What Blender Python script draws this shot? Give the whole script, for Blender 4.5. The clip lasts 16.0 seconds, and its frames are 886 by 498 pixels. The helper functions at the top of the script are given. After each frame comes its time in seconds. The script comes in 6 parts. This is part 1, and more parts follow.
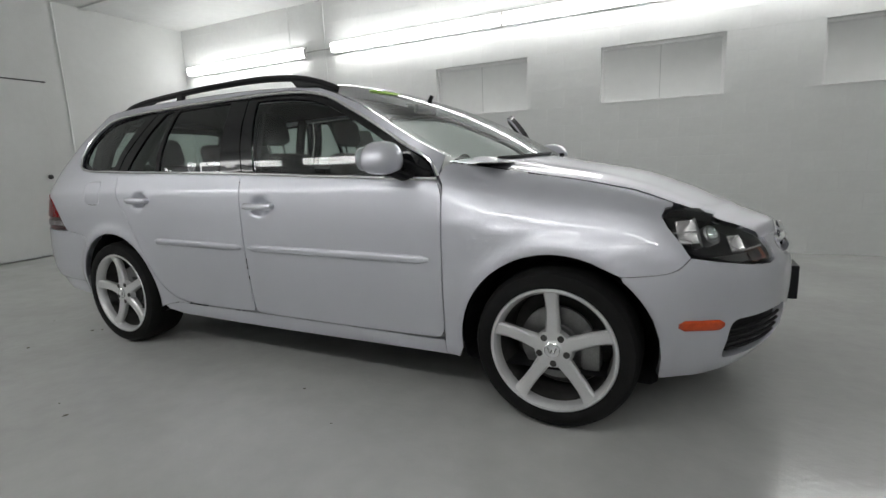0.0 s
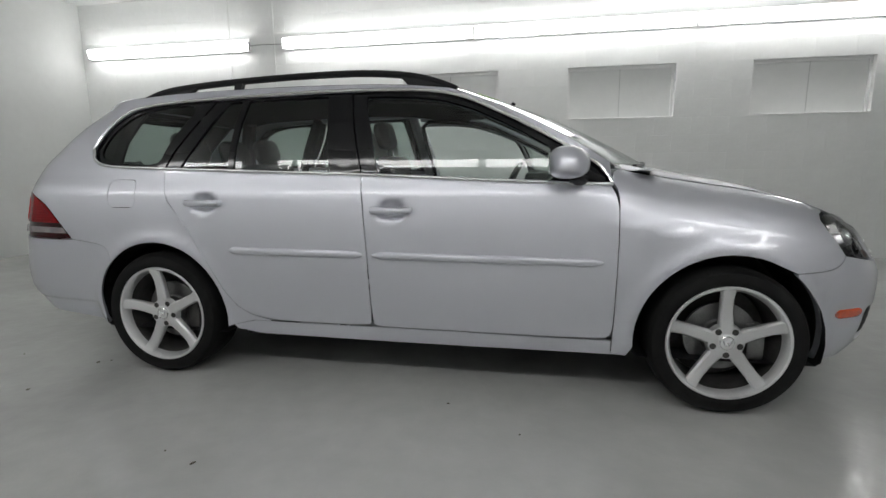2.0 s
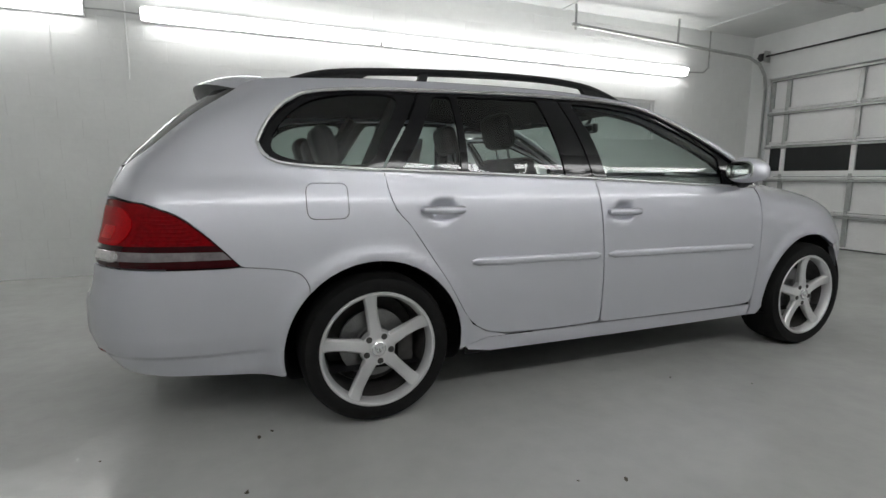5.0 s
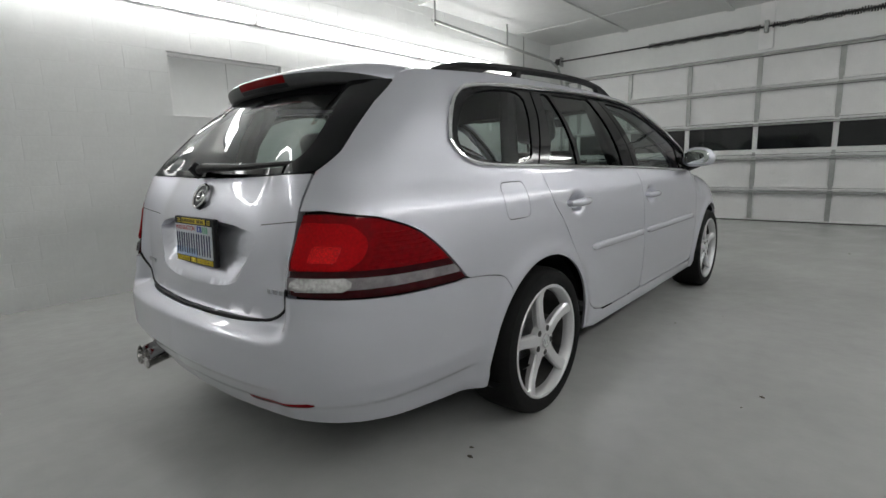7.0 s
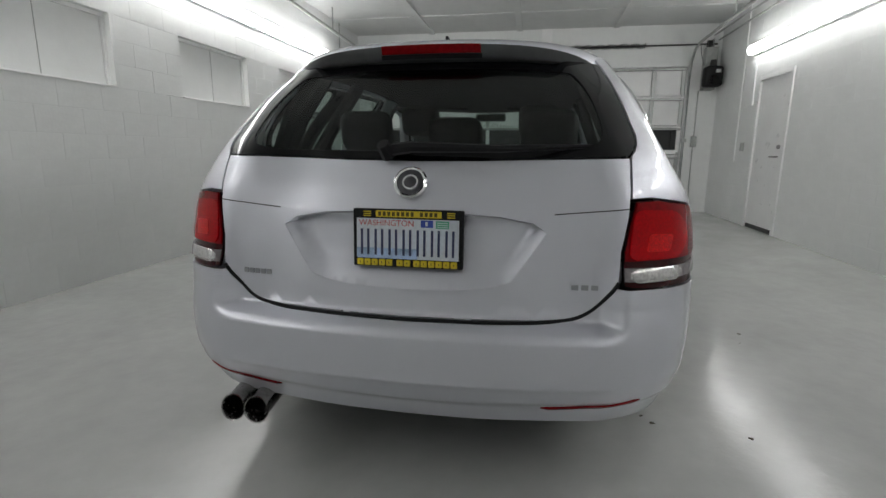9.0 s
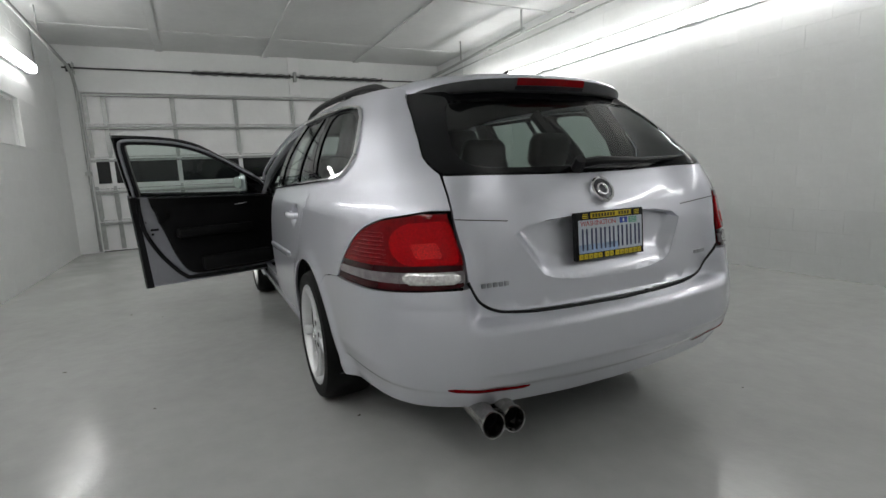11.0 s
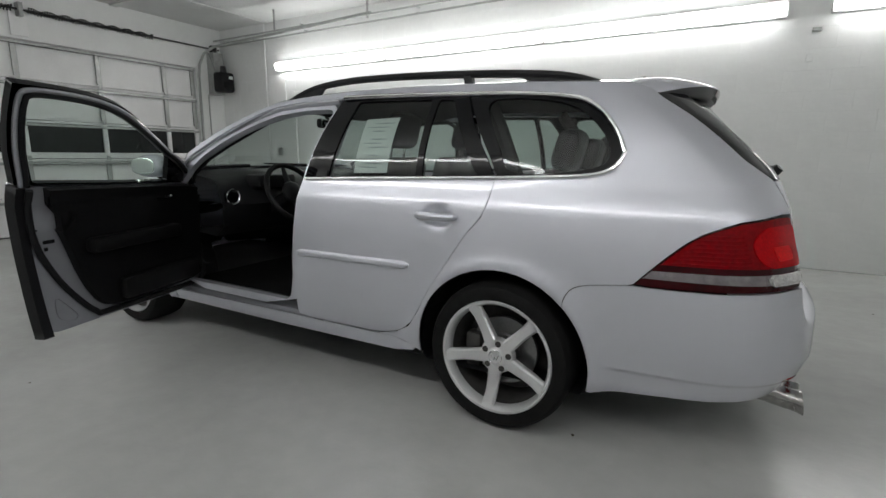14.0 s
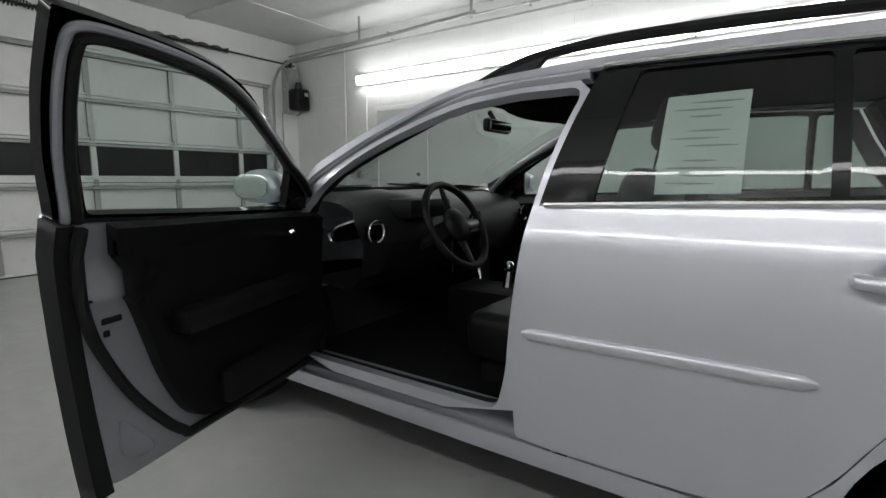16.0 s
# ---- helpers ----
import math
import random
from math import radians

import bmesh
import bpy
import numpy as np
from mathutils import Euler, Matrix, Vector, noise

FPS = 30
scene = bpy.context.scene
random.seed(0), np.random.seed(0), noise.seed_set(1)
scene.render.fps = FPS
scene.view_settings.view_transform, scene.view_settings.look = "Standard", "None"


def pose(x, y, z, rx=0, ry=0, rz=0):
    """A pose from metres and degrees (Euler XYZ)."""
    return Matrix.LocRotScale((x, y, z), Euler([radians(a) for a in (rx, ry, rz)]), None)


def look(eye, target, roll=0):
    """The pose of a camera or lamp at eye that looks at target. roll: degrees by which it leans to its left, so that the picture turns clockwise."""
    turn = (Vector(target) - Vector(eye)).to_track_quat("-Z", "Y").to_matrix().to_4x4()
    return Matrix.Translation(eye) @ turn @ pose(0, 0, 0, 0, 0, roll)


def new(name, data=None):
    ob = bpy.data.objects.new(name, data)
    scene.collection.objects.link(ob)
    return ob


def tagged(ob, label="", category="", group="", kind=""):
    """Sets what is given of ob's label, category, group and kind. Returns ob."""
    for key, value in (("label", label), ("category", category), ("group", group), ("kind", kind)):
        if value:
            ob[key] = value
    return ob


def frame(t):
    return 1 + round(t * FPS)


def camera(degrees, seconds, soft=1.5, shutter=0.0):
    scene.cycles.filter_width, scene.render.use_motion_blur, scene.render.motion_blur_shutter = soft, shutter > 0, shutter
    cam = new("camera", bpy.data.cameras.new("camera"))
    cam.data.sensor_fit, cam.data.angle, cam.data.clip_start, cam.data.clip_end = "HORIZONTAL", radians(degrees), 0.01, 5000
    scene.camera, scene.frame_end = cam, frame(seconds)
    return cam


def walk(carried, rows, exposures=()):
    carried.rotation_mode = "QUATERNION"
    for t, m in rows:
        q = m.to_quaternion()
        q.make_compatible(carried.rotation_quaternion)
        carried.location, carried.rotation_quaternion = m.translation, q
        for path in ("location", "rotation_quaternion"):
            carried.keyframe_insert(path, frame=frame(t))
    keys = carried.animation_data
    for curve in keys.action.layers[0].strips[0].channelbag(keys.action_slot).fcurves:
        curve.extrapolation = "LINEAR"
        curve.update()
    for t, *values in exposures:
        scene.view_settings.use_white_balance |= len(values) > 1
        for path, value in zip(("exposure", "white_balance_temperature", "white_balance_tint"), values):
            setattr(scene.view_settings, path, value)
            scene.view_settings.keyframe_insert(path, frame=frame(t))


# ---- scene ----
from mathutils import geometry

cam = camera(84.1, 16.0)
PATH = [
    (0, (2.951, -2.538, 0.988), (2.075, -0.775, 0.634), -2.3),
    (0.5, (2.680, -2.652, 0.997), (1.895, -0.840, 0.676), -2.1),
    (1, (2.415, -2.759, 0.970), (1.815, -0.885, 0.608), -3.0),
    (1.5, (2.1, -2.825, 1.002), (1.637, -0.914, 0.637), -1.8),
    (2, (1.796, -2.89, 0.994), (1.426, -0.952, 0.664), -0.5),
    (2.5, (1.458, -2.985, 1.006), (1.272, -1.024, 0.659), -0.6),
    (3, (1.043, -3.102, 0.982), (1.056, -1.131, 0.643), -0.7),
    (3.5, (0.631, -3.094, 0.967), (0.794, -1.132, 0.617), -1.1),
    (3.7, (0.492, -3.072, 0.958), (0.693, -1.106, 0.651), 0.1),
    (6, (-1.112, -2.293, 0.999), (0.05, -0.708, 0.628), -2.0),
    (6.5, (-1.404, -2.101, 1.017), (-0.086, -0.644, 0.646), -1.7),
    (7, (-1.671, -1.813, 1.021), (-0.19, -0.515, 0.675), -1.8),
    (7.5, (-1.897, -1.461, 1.026), (-0.287, -0.344, 0.624), -0.4),
    (8, (-2.083, -1.095, 1.011), (-0.333, -0.207, 0.626), -0.5),
    (8.5, (-2.174, -0.734, 1.01), (-0.319, -0.096, 0.623), -1.5),
    (9, (-2.276, -0.345, 1.018), (-0.346, 0.007, 0.628), 0.4),
    (9.5, (-2.326, 0.043, 1.0), (-0.36, 0.082, 0.637), 0.7),
    (9.7, (-2.329, 0.219, 0.91), (-0.353, 0.119, 0.616), -0.1),
    (11.8, (-1.964, 1.866, 1.066), (-0.481, 0.599, 0.621), -0.6),
    (12, (-1.864, 1.993, 1.051), (-0.463, 0.64, 0.599), -0.2),
    (12.5, (-1.605, 2.185, 1.079), (-0.294, 0.732, 0.664), -1.4),
    (13, (-1.328, 2.38, 1.082), (-0.179, 0.791, 0.685), -1.5),
    (13.5, (-1.017, 2.502, 1.062), (0.062, 0.856, 0.703), -1.8),
    (14, (-0.698, 2.555, 1.081), (0.269, 0.846, 0.703), 0.4),
    (14.5, (-0.362, 2.609, 1.082), (0.539, 0.86, 0.726), -0.6),
    (15, (-0.035, 2.51, 1.083), (0.877, 0.758, 0.771), -0.9),
    (15.5, (0.263, 2.318, 1.056), (1.252, 0.6, 0.789), 1.2),
    (16, (0.501, 2.074, 1.033), (1.621, 0.441, 0.751), 0.0),
]
walk(cam, [(t, look(eye, target, roll)) for t, eye, target, roll in PATH])

# ==== world ====
world = bpy.data.worlds.new("world")
scene.world = world
world.use_nodes = True
world.node_tree.nodes["Background"].inputs[0].default_value = (0.02, 0.022, 0.025, 1)
world.node_tree.nodes["Background"].inputs[1].default_value = 0.2


# ==== materials ====
def mat(name, col, rough=0.5, metal=0.0, coat=0.0, var=0.0, scale=6.0, bump=0.0, bump_scale=60.0, rough_var=0.0, trans=0.0, ior=1.45, island=0.0, spec=0.5):
    """A principled material with noise in colour, roughness and relief."""
    m = bpy.data.materials.new(name)
    m.use_nodes = True
    nt = m.node_tree
    b = nt.nodes["Principled BSDF"]
    b.inputs["Base Color"].default_value = (*col, 1)
    b.inputs["Roughness"].default_value = rough
    b.inputs["Metallic"].default_value = metal
    b.inputs["Coat Weight"].default_value = coat
    b.inputs["Coat Roughness"].default_value = 0.025
    b.inputs["Transmission Weight"].default_value = trans
    b.inputs["IOR"].default_value = ior
    b.inputs["Specular IOR Level"].default_value = spec
    co = nt.nodes.new("ShaderNodeTexCoord").outputs["Object"]

    def noise_node(sc, detail=4.0):
        n = nt.nodes.new("ShaderNodeTexNoise")
        n.inputs["Scale"].default_value = sc
        n.inputs["Detail"].default_value = detail
        nt.links.new(co, n.inputs["Vector"])
        return n.outputs["Fac"]

    def ramp(fac, lo, hi):
        r = nt.nodes.new("ShaderNodeMapRange")
        r.inputs["From Min"].default_value, r.inputs["From Max"].default_value = 0.3, 0.7
        r.inputs["To Min"].default_value, r.inputs["To Max"].default_value = lo, hi
        nt.links.new(fac, r.inputs["Value"])
        return r.outputs["Result"]

    if var or island:
        hsv = nt.nodes.new("ShaderNodeHueSaturation")
        hsv.inputs["Color"].default_value = (*col, 1)
        big, small = ramp(noise_node(scale), 1 - var, 1 + var), ramp(noise_node(scale * 9), 1 - var / 2, 1 + var / 2)
        mul = nt.nodes.new("ShaderNodeMath")
        mul.operation = "MULTIPLY"
        nt.links.new(big, mul.inputs[0])
        nt.links.new(small, mul.inputs[1])
        out = mul.outputs[0]
        if island:
            info = nt.nodes.new("ShaderNodeObjectInfo")
            r2 = nt.nodes.new("ShaderNodeMapRange")
            r2.inputs["To Min"].default_value, r2.inputs["To Max"].default_value = 1 - island, 1 + island
            nt.links.new(info.outputs["Random"], r2.inputs["Value"])
            m2 = nt.nodes.new("ShaderNodeMath")
            m2.operation = "MULTIPLY"
            nt.links.new(out, m2.inputs[0])
            nt.links.new(r2.outputs["Result"], m2.inputs[1])
            out = m2.outputs[0]
        nt.links.new(out, hsv.inputs["Value"])
        nt.links.new(hsv.outputs["Color"], b.inputs["Base Color"])
    if rough_var:
        nt.links.new(ramp(noise_node(scale * 2.3, 6.0), max(0.02, rough - rough_var), rough + rough_var), b.inputs["Roughness"])
    if bump:
        bn = nt.nodes.new("ShaderNodeBump")
        bn.inputs["Strength"].default_value = 1.0
        bn.inputs["Distance"].default_value = bump
        nt.links.new(noise_node(bump_scale, 5.0), bn.inputs["Height"])
        nt.links.new(bn.outputs["Normal"], b.inputs["Normal"])
    return m


def glow(name, col, strength):
    m = mat(name, col, 0.4)
    b = m.node_tree.nodes["Principled BSDF"]
    b.inputs["Emission Color"].default_value = (*col, 1)
    b.inputs["Emission Strength"].default_value = strength
    return m


def glass(name, col, rough=0.0):
    """A thin pane: a clear tinted film with a mirror reflection over it."""
    m = bpy.data.materials.new(name)
    m.use_nodes = True
    nt = m.node_tree
    nt.nodes.remove(nt.nodes["Principled BSDF"])
    tr = nt.nodes.new("ShaderNodeBsdfTransparent")
    tr.inputs["Color"].default_value = (*col, 1)
    gl = nt.nodes.new("ShaderNodeBsdfGlossy")
    gl.inputs["Roughness"].default_value = rough + 0.01
    lw = nt.nodes.new("ShaderNodeLayerWeight")
    lw.inputs["Blend"].default_value = 0.5
    pw = nt.nodes.new("ShaderNodeMath")
    pw.operation = "POWER"
    nt.links.new(lw.outputs["Facing"], pw.inputs[0])
    pw.inputs[1].default_value = 4.5
    fr = nt.nodes.new("ShaderNodeMapRange")
    fr.inputs["To Min"].default_value, fr.inputs["To Max"].default_value = 0.062, 0.95
    nt.links.new(pw.outputs[0], fr.inputs["Value"])
    mix = nt.nodes.new("ShaderNodeMixShader")
    nt.links.new(fr.outputs["Result"], mix.inputs[0])
    nt.links.new(tr.outputs[0], mix.inputs[1])
    nt.links.new(gl.outputs[0], mix.inputs[2])
    nt.links.new(mix.outputs[0], nt.nodes["Material Output"].inputs["Surface"])
    return m


PAINT_WHITE = mat("white_wall_paint", (0.80, 0.81, 0.80), 0.5, var=0.03, scale=1.5, bump=0.0012, bump_scale=45, rough_var=0.08)
# As the wall paint but with a darker base, for back wall and door.
PAINT_BACK = mat("darker_wall_paint", (0.60, 0.61, 0.60), 0.5, var=0.03, scale=1.5, bump=0.0012, bump_scale=45, rough_var=0.08)
# Ceiling base colour is set darker than the walls' white.
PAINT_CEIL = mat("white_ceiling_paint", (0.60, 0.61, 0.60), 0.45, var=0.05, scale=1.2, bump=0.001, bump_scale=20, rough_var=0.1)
EPOXY = mat("grey_floor_epoxy", (0.45, 0.455, 0.443), 0.17, var=0.075, scale=1.1, bump=0.0011, bump_scale=26, rough_var=0.07)
SILVER = mat("silver_metallic_paint", (0.665, 0.67, 0.73), 0.47, 0.74, coat=1.0, var=0.02, scale=900)
# Body silver again, with the jambs' shade darkened into its colour.
SILVER_SHADED = mat("shaded_silver_paint", (0.37, 0.375, 0.405), 0.4, 0.45, coat=0.3, var=0.03, scale=20)
BLACK = mat("black_plastic", (0.008, 0.008, 0.009), 0.5, var=0.1, scale=30, bump=0.0004, bump_scale=400, spec=0.3)
GLOSS_BLACK = mat("gloss_black_trim", (0.005, 0.005, 0.006), 0.06, var=0.05, scale=20, spec=0.35)
CLOTH = mat("black_leather", (0.007, 0.007, 0.0075), 0.5, var=0.15, scale=14, bump=0.0006, bump_scale=220, spec=0.22)
CARPET = mat("black_carpet", (0.007, 0.007, 0.007), 0.95, var=0.2, scale=60, bump=0.002, bump_scale=500, spec=0.1)
TYRE = mat("tyre_rubber", (0.009, 0.009, 0.009), 0.65, var=0.15, scale=25, bump=0.0006, bump_scale=160, spec=0.18)
ALLOY = mat("silver_alloy", (0.68, 0.68, 0.69), 0.34, 0.55, coat=0.4, var=0.03, scale=12)
STEEL = mat("brushed_steel", (0.27, 0.27, 0.27), 0.38, 0.9, var=0.15, scale=18)
IRON = mat("dark_cast_iron", (0.07, 0.068, 0.066), 0.6, 0.5, var=0.2, scale=25)
CHROME = mat("chrome", (0.82, 0.82, 0.83), 0.09, 1.0, var=0.02, scale=8)
GLASS = glass("tinted_glass", (0.74, 0.82, 0.79))
GLASS_DARK = glass("dark_rear_glass", (0.60, 0.68, 0.65))
GLASS_CLEAR = glass("clear_lens", (0.93, 0.94, 0.95))
MIRROR = mat("mirror_glass", (0.75, 0.8, 0.78), 0.02, 1.0)
RED_LENS = mat("red_lens", (0.20, 0.0008, 0.003), 0.03, var=0.2, scale=70, spec=0.18)
RED_BRIGHT = mat("bright_red_reflector", (0.42, 0.0012, 0.004), 0.03, var=0.2, scale=130, spec=0.2)
RED_GLINT = mat("red_prism_reflector", (0.62, 0.006, 0.008), 0.3, var=0.4, scale=220, spec=0.2)
RED_DARK = mat("dark_red_lens", (0.035, 0.0015, 0.003), 0.1, var=0.2, scale=20, spec=0.3)
INDICATOR = mat("dull_amber_reflector", (0.30, 0.075, 0.03), 0.25, 0.4, var=0.3, scale=60)
LAMP_CHROME = mat("lamp_reflector", (0.75, 0.73, 0.73), 0.22, 0.7, coat=1.0, var=0.3, scale=90)
SMOKE = mat("clear_grey_lens", (0.25, 0.225, 0.235), 0.1, 0.3, var=0.25, scale=30, spec=0.4)
AMBER = mat("amber_reflector", (0.62, 0.07, 0.01), 0.2, coat=1.0, var=0.12, scale=60)
PLATE_WHITE = mat("pale_plate_enamel", (0.62, 0.66, 0.72), 0.35, var=0.12, scale=12)
PLATE_INK = mat("dark_blue_ink", (0.04, 0.05, 0.12), 0.5)
PLATE_RED = mat("red_ink", (0.5, 0.06, 0.07), 0.5)
PLATE_BLUE = mat("blue_sticker", (0.05, 0.09, 0.42), 0.4)
PLATE_GREEN = mat("green_sticker", (0.1, 0.4, 0.25), 0.4)
YELLOW = mat("yellow_plastic", (0.72, 0.55, 0.03), 0.4, var=0.06, scale=20)
YELLOW_INK = mat("dark_letter_ink", (0.10, 0.075, 0.01), 0.5)
PLATE_WASH = mat("pale_blue_wash", (0.36, 0.47, 0.66), 0.4, var=0.35, scale=30)
PIPE = mat("sooty_chrome", (0.36, 0.35, 0.34), 0.2, 1.0, var=0.3, scale=30, rough_var=0.1)
# Silver spoiler face under the lip; its dark grey holds the shade there.
SPOILER_SHADE = mat("shaded_spoiler_paint", (0.075, 0.077, 0.08), 0.35, 0.2, var=0.08, scale=20)
EMBLEM = mat("dark_emblem_ground", (0.10, 0.10, 0.11), 0.3, 0.6, var=0.2, scale=60)
LIME = mat("lime_sticker", (0.42, 0.75, 0.05), 0.5)
PAPER = mat("white_paper", (0.66, 0.69, 0.67), 0.8, var=0.02, scale=10)
INK = mat("grey_ink", (0.40, 0.42, 0.42), 0.8)
DOOR_WHITE = mat("white_door_enamel", (0.84, 0.84, 0.835), 0.35, var=0.03, scale=4, rough_var=0.08)
GREY_METAL = mat("grey_galvanised_steel", (0.42, 0.43, 0.42), 0.42, 0.6, var=0.12, scale=14)
DARK_METAL = mat("dark_oiled_steel", (0.05, 0.05, 0.05), 0.45, 0.5, var=0.3, scale=30)
NIGHT = mat("dark_window_glass", (0.006, 0.007, 0.008), 0.08, coat=0.5)
TUBE = glow("fluorescent_tube", (1.0, 1.0, 0.995), 12.2)
DEBRIS = mat("brown_leaf_crumb", (0.08, 0.07, 0.05), 0.9, var=0.3, scale=200)

# ==== mesh tools ====
def link(name, verts, faces, m, parent=None, label="", smooth=True, M=None, normals=None):
    me = bpy.data.meshes.new(name)
    vs = [tuple(M @ Vector(v)) for v in verts] if M is not None else [tuple(v) for v in verts]
    me.from_pydata(vs, [], faces)
    me.materials.append(m)
    if smooth:
        me.polygons.foreach_set("use_smooth", [True] * len(me.polygons))
    me.update()
    if normals is not None:
        R = M.to_3x3() if M is not None else Matrix.Identity(3)
        me.normals_split_custom_set_from_vertices([tuple(R @ n) for n in normals])
    ob = new(name, me)
    ob.parent = parent
    if label:
        ob["label"] = label
    return ob


def part(name, bm, m, parent=None, label="", smooth=False, M=None):
    """Links a bmesh as one mesh object under a thing or a part."""
    if M is not None:
        bm.transform(M)
    bmesh.ops.recalc_face_normals(bm, faces=bm.faces[:])
    me = bpy.data.meshes.new(name)
    bm.to_mesh(me)
    bm.free()
    me.materials.append(m)
    if smooth:
        me.polygons.foreach_set("use_smooth", [True] * len(me.polygons))
        me.set_sharp_from_angle(angle=radians(35))
    ob = new(name, me)
    ob.parent = parent
    if label:
        ob["label"] = label
    return ob


def add_box(bm, x0, x1, y0, y1, z0, z1, bevel=0.0, M=None, seg=2):
    r = bmesh.ops.create_cube(bm, size=1)
    vs = r["verts"]
    for v in vs:
        v.co = Vector(((x0 + x1) / 2 + v.co.x * (x1 - x0), (y0 + y1) / 2 + v.co.y * (y1 - y0), (z0 + z1) / 2 + v.co.z * (z1 - z0)))
    if M is not None:
        bmesh.ops.transform(bm, matrix=M, verts=vs)
    if bevel:
        es = list({e for v in vs for e in v.link_edges})
        bmesh.ops.bevel(bm, geom=es, offset=bevel, segments=seg, profile=0.5, affect="EDGES")
    return bm


def box_bm(*a, **k):
    return add_box(bmesh.new(), *a, **k)


def add_cyl(bm, p, q, r0, r1=None, n=16, cap=True):
    p, q = Vector(p), Vector(q)
    d = q - p
    m = Matrix.Translation((p + q) / 2) @ d.to_track_quat("Z", "Y").to_matrix().to_4x4()
    bmesh.ops.create_cone(bm, cap_ends=cap, segments=n, radius1=r0, radius2=r0 if r1 is None else r1, depth=d.length, matrix=m)
    return bm


def lathe(bm, prof, n, origin, axis_y=1):
    """Turns a profile of (radius, offset) round the y axis through origin."""
    ox, oy, oz = origin
    rings = []
    for r, o in prof:
        rings.append([bm.verts.new((ox + r * math.cos(2 * math.pi * k / n), oy + axis_y * o, oz + r * math.sin(2 * math.pi * k / n))) for k in range(n)])
    for a, b in zip(rings, rings[1:]):
        for k in range(n):
            bm.faces.new((a[k], a[(k + 1) % n], b[(k + 1) % n], b[k]))
    return bm


def tube(bm, pts, r, n=8, flat=1.0, up=(0, 0, 1)):
    """A tube along points; r a number or one per point; flat squeezes it along up."""
    pts = [Vector(p) for p in pts]
    rs = r if hasattr(r, "__len__") else [r] * len(pts)
    rings = []
    for i, p in enumerate(pts):
        d = (pts[min(i + 1, len(pts) - 1)] - pts[max(i - 1, 0)]).normalized()
        u = Vector(up)
        side = d.cross(u)
        if side.length < 1e-4:
            side = d.cross(Vector((0, 1, 0.01)))
        side.normalize()
        u = side.cross(d).normalized()
        rings.append([bm.verts.new(p + side * (rs[i] * math.cos(2 * math.pi * k / n)) + u * (rs[i] * flat * math.sin(2 * math.pi * k / n))) for k in range(n)])
    for a, b in zip(rings, rings[1:]):
        for k in range(n):
            bm.faces.new((a[k], a[(k + 1) % n], b[(k + 1) % n], b[k]))
    bm.faces.new(rings[0][::-1])
    bm.faces.new(rings[-1])
    return bm


def curve_pts(pts, n=6):
    """Catmull-Rom through points of any dimension."""
    pts = [np.array(p, float) for p in pts]
    out = []
    for i in range(len(pts) - 1):
        p0, p1, p2, p3 = pts[max(i - 1, 0)], pts[i], pts[i + 1], pts[min(i + 2, len(pts) - 1)]
        for k in range(n):
            t = k / n
            out.append(0.5 * (2 * p1 + (p2 - p0) * t + (2 * p0 - 5 * p1 + 4 * p2 - p3) * t * t + (3 * p1 - p0 - 3 * p2 + p3) * t ** 3))
    out.append(pts[-1])
    return out


def interp(table, x):
    return float(np.interp(x, table[0], table[1]))


def smooth01(t):
    t = min(1.0, max(0.0, t))
    return t * t * (3 - 2 * t)


def soft_table(table, n=8):
    """A table made smooth by a monotone-ish spline."""
    return np.array(curve_pts(table, n)).T.copy()

# ==== the wagon's skin ====
# Plan of one half at mid height, from the rear centre round the side to the front centre.
PLAN = [(-1.06, 0), (-1.052, 0.25), (-1.03, 0.45), (-1.0, 0.585), (-0.955, 0.675), (-0.90, 0.742), (-0.83, 0.793), (-0.72, 0.832), (-0.5, 0.860), (-0.15, 0.875),
        (0.4, 0.884), (1.1, 0.888), (1.8, 0.885), (2.3, 0.88), (2.6, 0.870), (2.78, 0.850), (2.92, 0.812), (3.02, 0.760), (3.11, 0.694), (3.195, 0.597), (3.268, 0.465),
        (3.323, 0.31), (3.353, 0.16), (3.365, 0)]
_pl = np.array(curve_pts(PLAN, 10))
_ps = np.concatenate([[0], np.cumsum(np.hypot(*np.diff(_pl, axis=0).T))])
LEN = float(_ps[-1])
VZ = soft_table([(0.1, 0.9), (0.2, 0.95), (0.26, 0.972), (0.30, 0.975), (0.36, 0.984), (0.5, 0.997), (0.62, 1.0), (0.75, 0.995), (0.85, 0.983), (0.89, 0.974), (0.93, 0.954),
                 (0.97, 0.9365), (1.0, 0.9277), (1.03, 0.9190), (1.06, 0.9093), (1.1, 0.893), (1.2, 0.836), (1.3, 0.758), (1.36, 0.704), (1.40, 0.665), (1.46, 0.6)], 6)
VF = soft_table([(-0.06, 0.60), (0, 0.745), (0.02, 0.815), (0.05, 0.885), (0.10, 0.942), (0.18, 0.982), (0.30, 1.0), (0.9, 1.0)], 6)
ZTOP = soft_table([(1.9, 1.03), (2.1, 0.985), (2.4, 0.93), (2.7, 0.888), (2.8, 0.874), (2.88, 0.861), (2.95, 0.849), (3.0, 0.838), (3.15, 0.798), (3.28, 0.758), (3.45, 0.71)], 6)
HOOD_SIDE = soft_table([(1.9, 1.03), (2.1, 0.985), (2.4, 0.93), (2.6, 0.899), (2.7, 0.880), (2.8, 0.858), (2.88, 0.829), (2.945, 0.8045), (3.0, 0.795), (3.05, 0.780), (3.10, 0.763)], 5)
